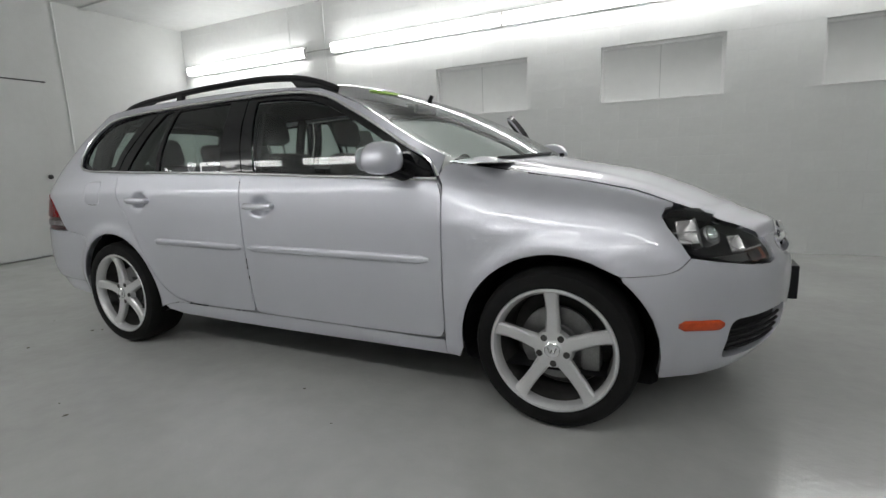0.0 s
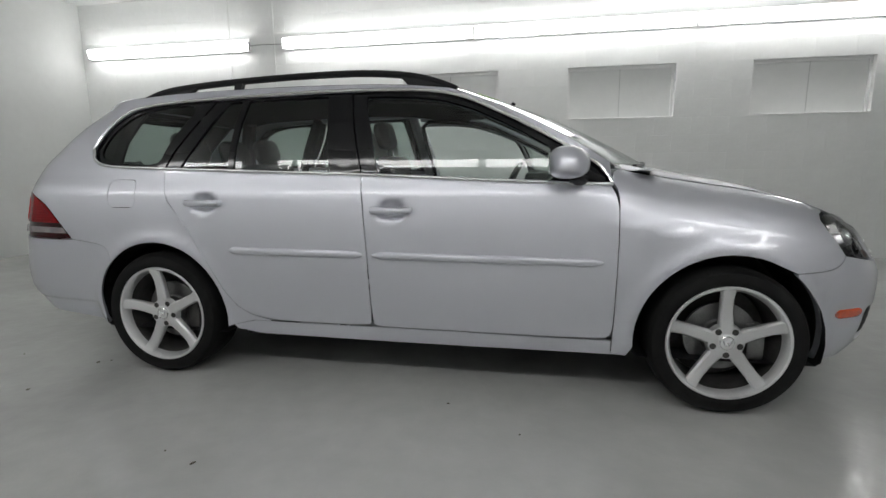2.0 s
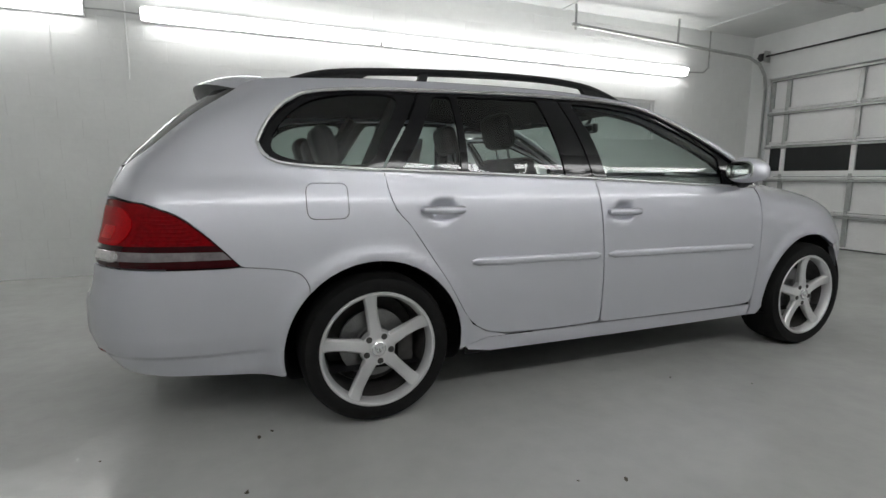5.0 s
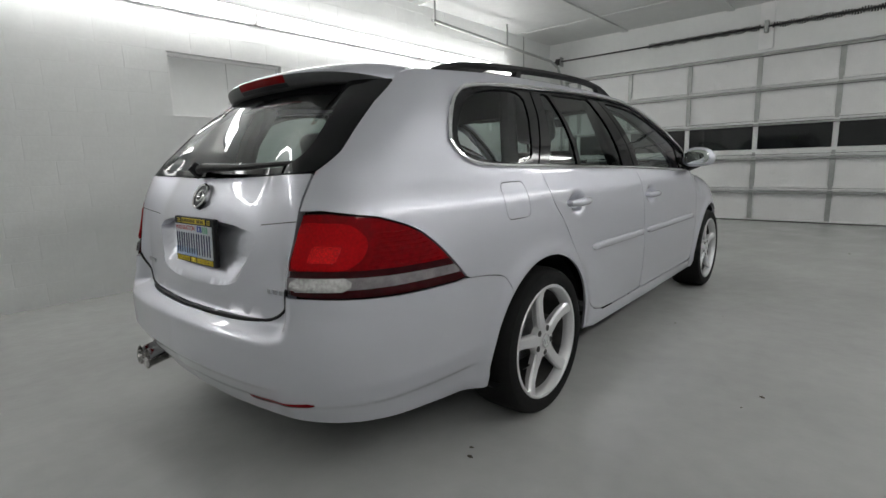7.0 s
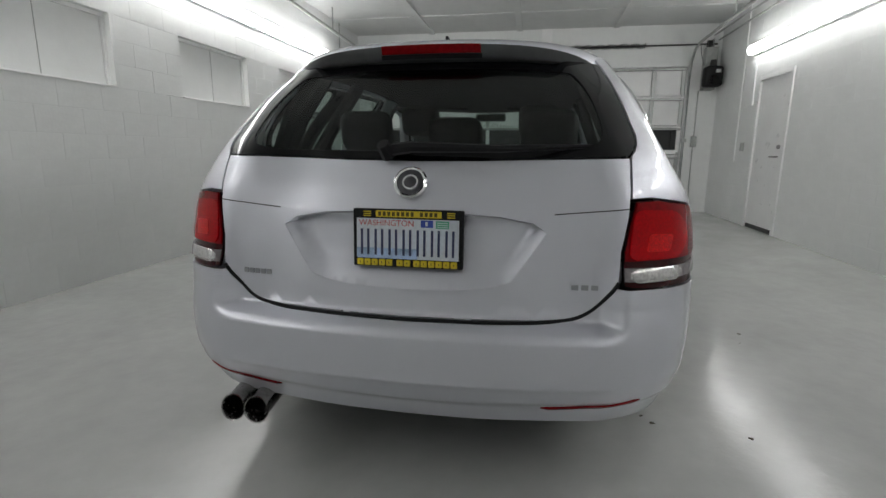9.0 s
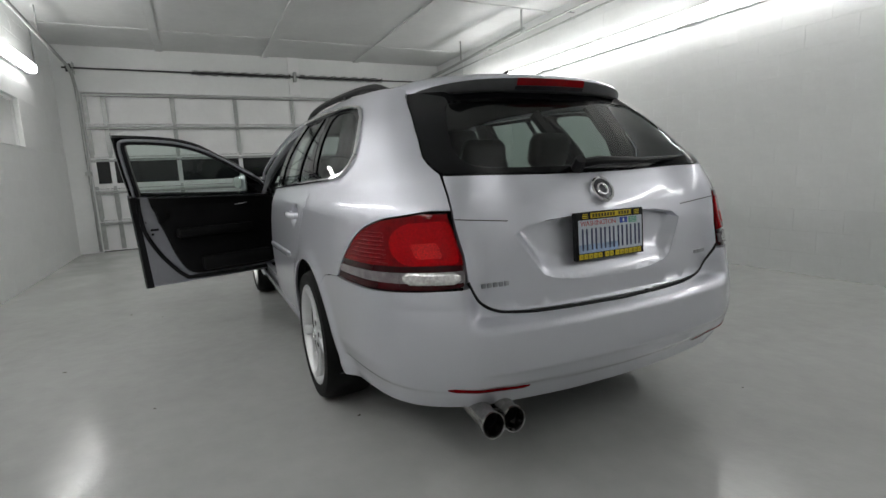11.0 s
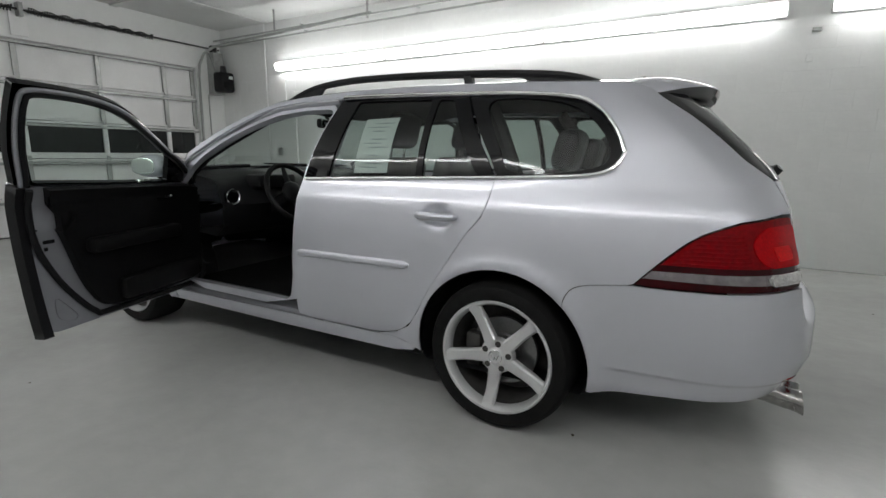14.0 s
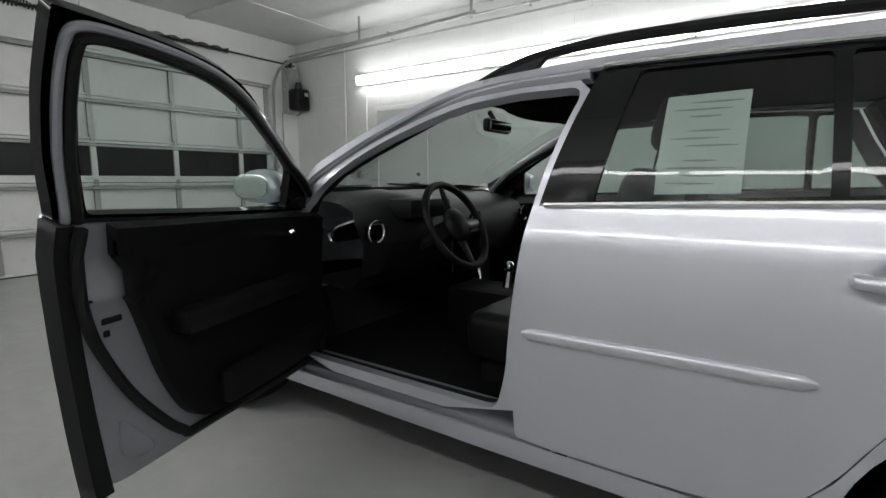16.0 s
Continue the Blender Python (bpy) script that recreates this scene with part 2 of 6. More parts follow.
XR_STEP = soft_table([(0.15, -0.93), (0.24, -0.985), (0.33, -1.03), (0.385, -1.055), (0.40, -1.062), (0.50, -1.06), (0.532, -1.052), (0.548, -1.015), (0.558, -0.985), (0.57, -0.975), (0.65, -0.965), (0.8, -0.94), (0.9, -0.91),
                      (0.98, -0.865), (1.1, -0.795), (1.2, -0.703), (1.3, -0.608), (1.4, -0.507)], 6)
XR_FLUSH = soft_table([(0.15, -0.93), (0.24, -0.985), (0.33, -1.04), (0.42, -1.06), (0.52, -1.055), (0.62, -1.03), (0.7, -1.0), (0.8, -0.955), (0.9, -0.915),
                       (0.98, -0.865), (1.1, -0.795), (1.2, -0.725), (1.3, -0.645), (1.4, -0.55)], 6)
XF = soft_table([(0.12, 3.22), (0.2, 3.33), (0.3, 3.41), (0.42, 3.43), (0.54, 3.43), (0.60, 3.405), (0.65, 3.375), (0.75, 3.325), (0.85, 3.28), (1.0, 3.2)], 6)
CORNER = soft_table([(0.6, 0.0), (0.75, 0.025), (0.88, 0.05), (1.01, 0.085), (1.1, 0.055), (1.2, 0.021), (1.3, -0.024), (1.4, -0.038)], 6)
WHEELS_X = (0.015, 2.545)
WHEEL_Z = 0.300
HANDLES = ((0.287, 0.838), (1.185, 0.812))


def skin(sig, z):
    """The place on the outer skin: sig runs round the car from the rear centre (left positive), z up."""
    s, sd = min(abs(sig), LEN), (1 if sig >= 0 else -1)
    X, Y = float(np.interp(s, _ps, _pl[:, 0])), float(np.interp(s, _ps, _pl[:, 1]))
    v = interp(VZ, z)
    f = smooth01((X - 1.95) / 0.35)
    if f:
        v = v * (1 - f) + f * min(interp(VZ, min(z, 0.62)), 1) * interp(VF, interp(ZTOP, X) - z)
    st = smooth01((0.615 - Y) / 0.09) if X < 0 else 0
    d = st * interp(XR_STEP, z) + (1 - st) * interp(XR_FLUSH, z) + 1.06
    d1 = 0.11 * (1 - math.exp(-d / 0.11)) if d > 0 else d
    x = X + smooth01((-0.45 - X) / 0.6) * d1 + smooth01((0.35 - X) / 1.36) * (d - d1)
    if X < -0.55:
        x -= interp(CORNER, z) * smooth01((Y - 0.35) / 0.3) * smooth01((-0.55 - X) / 0.35)
    if X > 2.5:
        x += smooth01((X - 2.6) / 0.8) * (interp(XF, z) - 3.43)
    y = Y * v * (1 - 0.05 * smooth01((0.1 - x) / 0.6) * smooth01((z - 0.9) / 0.2))
    if X < -0.1:
        y -= 0.03 * smooth01((-0.25 - x) / 0.2) * max(0.0, 0.40 - z) / 0.15 * smooth01(Y / 0.35)
    if X < -0.3 and z < 0.40:
        e = smooth01((0.329 + 0.012 * smooth01(Y / 0.7) - z) / 0.012) * smooth01((-0.34 - X) / 0.12)
        w = smooth01((Y - 0.45) / 0.35)
        x += 0.011 * e * (1 - w)
        y -= 0.009 * e * w
    if Y > 0.6:
        for wx in WHEELS_X:
            r = math.hypot(x - wx, z - WHEEL_Z)
            y += 0.011 * math.exp(-(((r - 0.365) / 0.035) ** 2))
        for hx, hz in HANDLES:
            y -= 0.030 * math.exp(-((((x - hx) / 0.052) ** 2 + ((z - hz) / 0.036) ** 2) ** 2))
    return Vector((x, sd * y, z))


def sig_at(x, z, side):
    """The sig of the side at a given x and height."""
    lo, hi = 0.3, LEN - 0.3
    for _ in range(26):
        mid = (lo + hi) / 2
        if skin(mid, z).x < x:
            lo = mid
        else:
            hi = mid
    return side * lo


def sig_rear(y, z, side=1):
    """The sig of the rear face at a given half-width."""
    lo, hi = 0.0, 1.35
    for _ in range(24):
        mid = (lo + hi) / 2
        if skin(mid, z).y < y:
            lo = mid
        else:
            hi = mid
    return side * lo


def sig_front(y, z, side=1):
    lo, hi = LEN - 1.2, LEN
    for _ in range(24):
        mid = (lo + hi) / 2
        if skin(mid, z).y > y:
            lo = mid
        else:
            hi = mid
    return side * lo


def skin_normal(sig, z):
    e = 0.007
    du = skin(sig + e, z) - skin(sig - e, z)
    dv = skin(sig, z + e) - skin(sig, z - e)
    n = dv.cross(du)
    return n.normalized() if n.length else Vector((0, 0, 1))


def chaikin(pts, n=2, keep=()):
    """Rounds a closed polygon's corners, but for the indices in keep."""
    pts = [(float(a), float(b), i in keep) for i, (a, b) in enumerate(pts)]
    for _ in range(n):
        out = []
        for i, p in enumerate(pts):
            a, b = pts[i - 1], pts[(i + 1) % len(pts)]
            if p[2]:
                out.append(p)
            else:
                out.append((p[0] * 0.75 + a[0] * 0.25, p[1] * 0.75 + a[1] * 0.25, False))
                out.append((p[0] * 0.75 + b[0] * 0.25, p[1] * 0.75 + b[1] * 0.25, False))
        pts = out
    return [(a, b) for a, b, _ in pts]


def rounded(pts, r, n=4):
    """Rounds a closed polygon's corners by about r."""
    out = []
    pts = [Vector((float(a), float(b))) for a, b in pts]
    for i, p in enumerate(pts):
        a, b = pts[i - 1] - p, pts[(i + 1) % len(pts)] - p
        q0 = p + a.normalized() * min(r, a.length * 0.45)
        q1 = p + b.normalized() * min(r, b.length * 0.45)
        for k in range(n + 1):
            t = k / n
            q = q0 * (1 - t) ** 2 + p * 2 * t * (1 - t) + q1 * t * t
            out.append((q.x, q.y))
    return out


def dense(loop, step):
    out = []
    for (a, b), (c, d) in zip(loop, loop[1:] + loop[:1]):
        k = max(1, int(math.hypot(c - a, d - b) / step))
        out += [(a + (c - a) * i / k, b + (d - b) * i / k) for i in range(k)]
    return out


def area2(loop):
    return sum(a * d - c * b for (a, b), (c, d) in zip(loop, loop[1:] + loop[:1]))


def inset(loop, d):
    """Moves a closed loop inwards by d."""
    sg = 1 if area2(loop) > 0 else -1
    out = []
    for i, (x, y) in enumerate(loop):
        (a, b), (c, e) = loop[i - 1], loop[(i + 1) % len(loop)]
        t1, t2 = Vector((x - a, y - b)), Vector((c - x, e - y))
        t = (t1.normalized() if t1.length else t1) + (t2.normalized() if t2.length else t2)
        if t.length < 1e-6:
            out.append((x, y))
            continue
        t.normalize()
        out.append((x - sg * t.y * d, y + sg * t.x * d))
    return out


def inside(pt, loop):
    x, y = pt
    r = False
    for (a, b), (c, d) in zip(loop, loop[1:] + loop[:1]):
        if (b > y) != (d > y) and x < (c - a) * (y - b) / (d - b) + a:
            r = not r
    return r


def patch(name, loop, place, normal, m, parent, label="", holes=(), step=0.035, gap=0.0014, fold=0.012, lift=0.0, M=None, smooth=True, exact=True):
    """A panel: the loop (with holes) filled with a fine mesh, laid on a surface, its edges folded inwards."""
    loops = [dense(inset(loop, gap) if gap else list(loop), step * 0.7)]
    for h in holes:
        loops.append(dense(inset(h, -gap) if gap else list(h), step * 0.7))
    pts, edges = [], []
    for lp in loops:
        base = len(pts)
        pts += lp
        edges += [(base + i, base + (i + 1) % len(lp)) for i in range(len(lp))]
    us, vs = [p[0] for p in loops[0]], [p[1] for p in loops[0]]
    u = min(us) + step / 2
    grid = []
    while u < max(us):
        v = min(vs) + step / 2
        while v < max(vs):
            if inside((u, v), loops[0]) and not any(inside((u, v), h) for h in loops[1:]):
                grid.append((u, v))
            v += step
        u += step
    arr = np.array([p for lp in loops for p in lp])
    grid = [g for g in grid if np.min((arr[:, 0] - g[0]) ** 2 + (arr[:, 1] - g[1]) ** 2) > (step * 0.45) ** 2]
    vco, _, faces, *_ = geometry.delaunay_2d_cdt([Vector(p) for p in pts + grid], edges, [], 0, 1e-6)
    keep = []
    for f in faces:
        c = sum((vco[i] for i in f), Vector((0, 0))) / len(f)
        if inside(c, loops[0]) and not any(inside(c, h) for h in loops[1:]):
            keep.append(tuple(f))
    cache = {}
    verts = []
    for v in vco:
        n = normal(v.x, v.y)
        verts.append(place(v.x, v.y) + n * lift)
        cache[len(verts) - 1] = n
    out = []
    for f in keep:
        a, b, c = (verts[i] for i in f[:3])
        nn = (b - a).cross(c - a)
        out.append(f if nn.dot(cache[f[0]]) >= 0 else f[::-1])
    if fold:
        cnt = {}
        for f in out:
            for i in range(len(f)):
                e = (f[i], f[(i + 1) % len(f)])
                cnt[tuple(sorted(e))] = cnt.get(tuple(sorted(e)), []) + [e]
        dup, low = {}, {}
        for es in list(cnt.values()):
            if len(es) == 1:
                a, b = es[0]
                for i in (a, b):
                    if i not in dup:
                        dup[i] = len(verts)
                        verts.append(verts[i].copy())
                        low[i] = len(verts)
                        verts.append(verts[i] - cache[i] * fold)
                out.append((dup[b], dup[a], low[a], low[b]))
    nrm = [cache.get(i, Vector((0, 0, 0))) for i in range(len(verts))] if exact else None
    return link(name, verts, out, m, parent, label, smooth, M, nrm)


def side_loop(pts, side):
    """Points (x, z) of a side, as (sig, z)."""
    return [(sig_at(x, z, side), z) for x, z in pts]


def panel(name, loop, m, parent, label="", **k):
    return patch(name, loop, skin, lambda s, z: skin_normal(s, z), m, parent, label, **k)


def band(name, path, half, proud, m, parent, label="", M=None, base=0.0):
    """A moulding that runs along the skin through (sig, z) points."""
    prof = [(-1.0, 0.0), (-0.92, 0.75), (-0.4, 1.0), (0.4, 1.0), (0.92, 0.75), (1.0, 0.0)]
    verts, faces = [], []
    n = len(path)
    for i, (s, z) in enumerate(path):
        k = min(1.0, 0.35 + 0.65 * min(i, n - 1 - i) / 1.0)
        for a, b in prof:
            verts.append(skin(s, z + a * half * k) + skin_normal(s, z) * (base + proud * b * k))
    w = len(prof)
    for i in range(n - 1):
        for j in range(w - 1):
            faces.append((i * w + j, i * w + j + 1, (i + 1) * w + j + 1, (i + 1) * w + j))
    faces += [tuple(range(w)), tuple((n - 1) * w + j for j in range(w))[::-1]]
    return link(name, verts, faces, m, parent, label, True, M)

# ==== the wagon ====
wagon = tagged(new("station_wagon"), "silver metallic station wagon parked on grey floor, driver door open", "car")
HINGE = Vector((2.003, 0.787, 0))
OPEN = Matrix.Translation(HINGE) @ Matrix.Rotation(radians(-72), 4, "Z") @ Matrix.Translation(-HINGE)


def arc(wx, a0, a1, r=0.352, n=18):
    return [(wx + r * math.cos(radians(a0 + (a1 - a0) * k / n)), WHEEL_Z + r * math.sin(radians(a0 + (a1 - a0) * k / n))) for k in range(n + 1)]


CHROME_TOP = curve_pts([(-0.392, 1.092), (-0.352, 1.17), (-0.270, 1.255), (-0.13, 1.303), (0.303, 1.330), (0.937, 1.343), (1.383, 1.318), (1.657, 1.212), (1.882, 1.092), (2.03, 1.0), (2.09, 0.925)], 5)
CHROME_LOW = curve_pts([(2.09, 0.918), (1.577, 0.938), (1.02, 0.963), (0.064, 0.995), (-0.255, 1.008), (-0.358, 1.035), (-0.392, 1.092)], 5)
ROOF_EDGE = soft_table([(-0.62, 1.318), (-0.5, 1.337), (-0.3, 1.352), (0.0, 1.368), (0.5, 1.380), (0.94, 1.378), (1.25, 1.362), (1.4, 1.345), (1.66, 1.248), (1.9, 1.122), (2.07, 1.02), (2.12, 0.99)], 5)
FRONT_SEAM = curve_pts([(2.772, 0.5825), (2.84, 0.585), (2.90, 0.591), (2.945, 0.607), (2.978, 0.640)], 4)
BUMPER_SEAM = curve_pts([(-0.47, 0.655), (-0.38, 0.646), (-0.30, 0.632), (-0.262, 0.612), (-0.242, 0.575), (-0.2395, 0.543)], 4)
REAR_SEAM = [(0.06, 0.992), (0.075, 0.90), (0.095, 0.845), (0.157, 0.775), (0.235, 0.655), (0.315, 0.532), (0.37, 0.43), (0.425, 0.355), (0.49, 0.316)]
LAMP_TOP = curve_pts([(-0.470, 0.660), (-0.52, 0.715), (-0.59, 0.785), (-0.66, 0.838), (-0.76, 0.878)], 4)


def side_panels(sd):
    open_side = sd > 0
    # uniside with roof rail, D pillar and quarter
    roof_line = [(x, interp(ROOF_EDGE, x)) for x in (2.09, 2.0, 1.9, 1.78, 1.66, 1.5, 1.4, 1.25, 1.1, 0.94, 0.7, 0.5, 0.25, 0.0, -0.3, -0.45)]
    loop = side_loop(REAR_SEAM[::-1] + [(a, b) for a, b in CHROME_LOW[15:-1]] + [(a, b) for a, b in CHROME_TOP] + roof_line, sd)
    loop += [(sig_rear(y, z, sd), z) for y, z in ((0.530, 1.335), (0.552, 1.30), (0.582, 1.22), (0.612, 1.12), (0.6275, 1.065), (0.6255, 1.043), (0.617, 1.023), (0.6065, 1.009), (0.6055, 0.985), (0.605, 0.94), (0.604, 0.897))]
    loop += [(sig_rear(0.66, 0.897, sd), 0.899)] + side_loop([(a, b) for a, b in LAMP_TOP[::-1]], sd)
    loop += side_loop([tuple(p) for p in BUMPER_SEAM[1:]] + arc(WHEELS_X[0], 136, -8)[1:] + [(0.395, 0.262), (0.50, 0.2875), (0.585, 0.2875), (0.585, 0.293)], sd)
    fuel = rounded(side_loop([(-0.235, 0.945), (-0.085, 0.945), (-0.085, 0.815), (-0.235, 0.815)], sd), 0.032)
    uni = panel("side_panel", loop, SILVER, wagon, holes=[fuel] if sd < 0 else (), step=0.03)
    if sd < 0:
        panel("fuel_flap", fuel, SILVER, wagon)
    # front fender
    loop = [(2.092, 0.93), (2.112, 0.90), (2.119, 0.86), (2.1205, 0.70), (2.1165, 0.40), (2.1125, 0.29), (2.112, 0.225), (2.17, 0.215)] + arc(WHEELS_X[1], 194, 52)[1:-1]
    loop += [tuple(p) for p in FRONT_SEAM] + [(2.945, 0.69), (2.905, 0.74), (2.884, 0.776), (2.894, 0.799), (2.915, 0.8025)]
    loop += [(x, interp(HOOD_SIDE, x) - 0.002) for x in (2.915, 2.88, 2.85, 2.8, 2.7, 2.6, 2.4, 2.25, 2.12)] + [(2.10, 0.968)]
    panel("front_fender", side_loop(loop, sd), SILVER, wagon, step=0.03)
    # sill
    panel("sill", side_loop([(2.11, 0.279), (2.11, 0.222), (2.16, 0.216), (2.14, 0.214), (1.2, 0.214), (0.52, 0.219), (0.41, 0.240), (0.3955, 0.261), (0.502, 0.2868), (1.2, 0.286), (2.05, 0.2785)], sd), SILVER, wagon, lift=-0.003, gap=0.0006)
    # doors
    for front in (True, False):
        M = OPEN if open_side and front else None
        if front:
            loop = [(1.045, 0.962), (1.577, 0.937), (2.088, 0.914), (2.118, 0.86), (2.120, 0.70), (2.116, 0.40), (2.112, 0.296), (2.05, 0.284), (1.20, 0.29), (1.095, 0.292), (1.087, 0.32), (1.080, 0.55), (1.068, 0.75)]
            lp = chaikin(side_loop(loop, sd), 2, (0, 1, 2))
        else:
            loop = REAR_SEAM + [(0.57, 0.299), (0.7, 0.292), (1.07, 0.292), (1.085, 0.32), (1.078, 0.55), (1.066, 0.75), (1.043, 0.962)]
            lp = chaikin(side_loop(loop, sd), 1, (0, 15))
        name = "front_door" if front else "rear_door"
        door = panel(name, lp, SILVER, wagon, "open silver driver door" if M else "", step=0.022, fold=0.006 if M else 0.012, M=M)
        if M:
            front_leaf = door
        # mould strip
        x0, x1 = (1.10, 2.065) if front else (0.41, 1.055)
        band("moulding", [(sig_at(x0 + (x1 - x0) * k / 24, 0.624 - 0.009 * ((x0 + (x1 - x0) * k / 24) - 0.41), sd), 0.624 - 0.009 * ((x0 + (x1 - x0) * k / 24) - 0.41)) for k in range(25)], 0.0165, 0.013, SILVER, door, M=M)
        # handle
        hx, hz = HANDLES[1 if front else 0]
        bm = bmesh.new()
        pts = [skin(sig_at(hx + d, hz + 0.002, sd), hz + 0.002) for d in (-0.09, -0.06, 0, 0.06, 0.09)]
        y0 = max(abs(pts[0].y), abs(pts[-1].y))
        tube(bm, [(hx + d, sd * (y0 + o), hz + 0.002) for d, o in ((-0.082, -0.010), (-0.078, 0.010), (-0.05, 0.022), (0, 0.026), (0.05, 0.022), (0.078, 0.012), (0.082, -0.010))], (0.015, 0.0165, 0.0175, 0.018, 0.018, 0.0175, 0.016), 14, 0.9)
        part("handle", bm, SILVER, door, smooth=True, M=M)
        # window frame and glass
        if front:
            top = [p for p in CHROME_TOP if p[0] > 0.96]
            outer = [(1.047, 0.962), (1.0, 1.15), (0.952, 1.341)] + [tuple(p) for p in top] + [(1.577, 0.939)]
            gl = [(1.118, 0.968), (1.073, 1.15), (1.020, 1.314), (1.12, 1.314), (1.25, 1.306), (1.383, 1.288), (1.52, 1.243), (1.657, 1.178), (1.76, 1.123), (1.845, 1.072), (1.86, 0.94), (1.5, 0.952)]
            parts = [("window_glass", gl, GLASS)]
        else:
            top = [p for p in CHROME_TOP if -0.02 < p[0] < 1.035][::1]
            outer = [(0.062, 0.994), (0.11, 1.08), (0.19, 1.20), (0.262, 1.325)] + [(0.5, 1.334), (0.8, 1.341), (0.945, 1.341), (0.994, 1.15), (1.041, 0.962), (0.5, 0.982)]
            gl = [(0.42, 0.988), (0.43, 1.316), (0.6, 1.320), (0.835, 1.324), (0.895, 0.970), (0.6, 0.979)]
            gq = [(0.135, 0.996), (0.20, 1.09), (0.262, 1.20), (0.325, 1.31), (0.398, 1.314), (0.388, 0.990)]
            parts = [("window_glass", gl, GLASS_DARK), ("quarter_light", gq, GLASS_DARK)]
        holes = [rounded(side_loop(g, sd), 0.018) for _, g, _ in parts]
        panel("window_frame", side_loop(outer, sd), GLOSS_BLACK, door, "gloss black window frame", holes=holes, step=0.04, gap=0.001, fold=0.03 if M else 0.012, lift=-0.004, M=M)
        for (nm, g, gm), h in zip(parts, holes):
            o = panel(nm, h, gm, door, "dark tinted glass", step=0.05, gap=-0.006, fold=0, lift=-0.010, M=M)
            o.visible_shadow = False
        # inner lining
        if not M:
            panel("door_lining", inset(lp, 0.01), CLOTH, door, "black trim", step=0.08, fold=0.0, lift=-0.075)
    # fixed rear side glass
    outer = [(0.052, 0.996), (0.10, 1.08), (0.18, 1.20), (0.252, 1.325)] + [tuple(p) for p in CHROME_TOP[::-1] if p[0] < 0.24] + [tuple(p) for p in CHROME_LOW[::-1] if p[0] < 0.03]
    gl = chaikin([(0.02, 1.010), (0.055, 1.10), (0.115, 1.20), (0.175, 1.308), (-0.05, 1.300), (-0.20, 1.265), (-0.295, 1.19), (-0.350, 1.10), (-0.335, 1.05), (-0.22, 1.022)], 2)
    panel("quarter_window_frame", side_loop(outer, sd), GLOSS_BLACK, wagon, holes=[side_loop(gl, sd)], step=0.04, gap=0.001, lift=-0.004)
    o = panel("quarter_window_glass", side_loop(gl, sd), GLASS_DARK, wagon, step=0.05, gap=-0.006, fold=0, lift=-0.009)
    o.visible_shadow = False
    # chrome strips
    def strip(name, pts, r, par, M=None):
        bm = bmesh.new()
        tube(bm, [skin(sig_at(x, z, sd), z) + skin_normal(sig_at(x, z, sd), z) * 0.006 for x, z in pts], r, 8)
        part(name, bm, CHROME, par, smooth=True, M=M)
    cut = 0.955
    strip("chrome_strip", [p for p in CHROME_TOP if p[0] < cut or not open_side], 0.008, wagon)
    strip("chrome_strip", [p for p in CHROME_LOW if p[0] < 1.04 or not open_side], 0.008, wagon)
    if open_side:
        strip("chrome_strip", [p for p in CHROME_LOW if p[0] > 1.05], 0.006, front_leaf, OPEN)
    # taillight
    side_top = side_loop([tuple(p) for p in LAMP_TOP], sd)
    low = [(sig_rear(0.592, 0.668, sd), 0.668), (sig_rear(0.66, 0.662, sd), 0.660)] + side_loop([(-0.72, 0.655), (-0.62, 0.654), (-0.52, 0.654)], sd)
    inner = [(sig_rear(0.68, 0.893, sd), 0.895), (sig_rear(0.614, 0.893, sd), 0.893), (sig_rear(0.602, 0.84, sd), 0.84), (sig_rear(0.586, 0.76, sd), 0.76), (sig_rear(0.588, 0.70, sd), 0.70)]
    full = side_top + inner + low
    lamp = panel("taillight", full, RED_DARK, wagon, "red and clear tail lamp", gap=0.003, lift=-0.004, fold=0.02)

    def clip(lp, z0, z1):
        out = []
        lp2 = dense(lp, 0.01)
        for s, z in lp2:
            if z0 <= z <= z1:
                out.append((s, z))
        return out
    panel("red_lens", inset(clip(full, 0.728, 1.0), 0.006), RED_LENS, lamp, gap=0, lift=0.002, fold=0.006, step=0.02)
    c = rounded([(sig_rear(0.598, 0.737, sd), 0.737), (sig_rear(0.745, 0.735, sd), 0.735), (sig_rear(0.772, 0.77, sd), 0.77), (sig_rear(0.772, 0.82, sd), 0.82), (sig_rear(0.735, 0.862, sd), 0.862), (sig_rear(0.612, 0.868, sd), 0.868)], 0.03)
    chamber = panel("reflector", c, RED_BRIGHT, lamp, "bright red reflector", gap=0, lift=0.005, fold=0.004, step=0.02)
    c = rounded([(sig_rear(0.645, 0.757, sd), 0.757), (sig_rear(0.715, 0.755, sd), 0.755), (sig_rear(0.725, 0.80, sd), 0.80), (sig_rear(0.655, 0.803, sd), 0.803)], 0.012)
    panel("prism_field", c, RED_GLINT, chamber, "bright red prisms", gap=0, lift=0.0065, fold=0.002, step=0.02)
    # fine horizontal ribs in the outer part
    for k in range(8):
        z = 0.742 + 0.013 * k
        a = sig_at(-0.578 - 0.0125 * k, z, sd)
        b = sig_rear(0.782, z, sd)
        band("lens_rib", [(a + (b - a) * i / 8, z) for i in range(9)], 0.0030, 0.0008, RED_LENS, lamp, base=0.003)
    clear = panel("clear_lens", inset(clip(full, 0.672, 0.722), 0.004), SMOKE, lamp, "pale clear lens", gap=0, lift=0.002, fold=0.006, step=0.02)
    z = 0.697
    a, b = sig_rear(0.606, z, sd), sig_rear(0.755, z, sd)
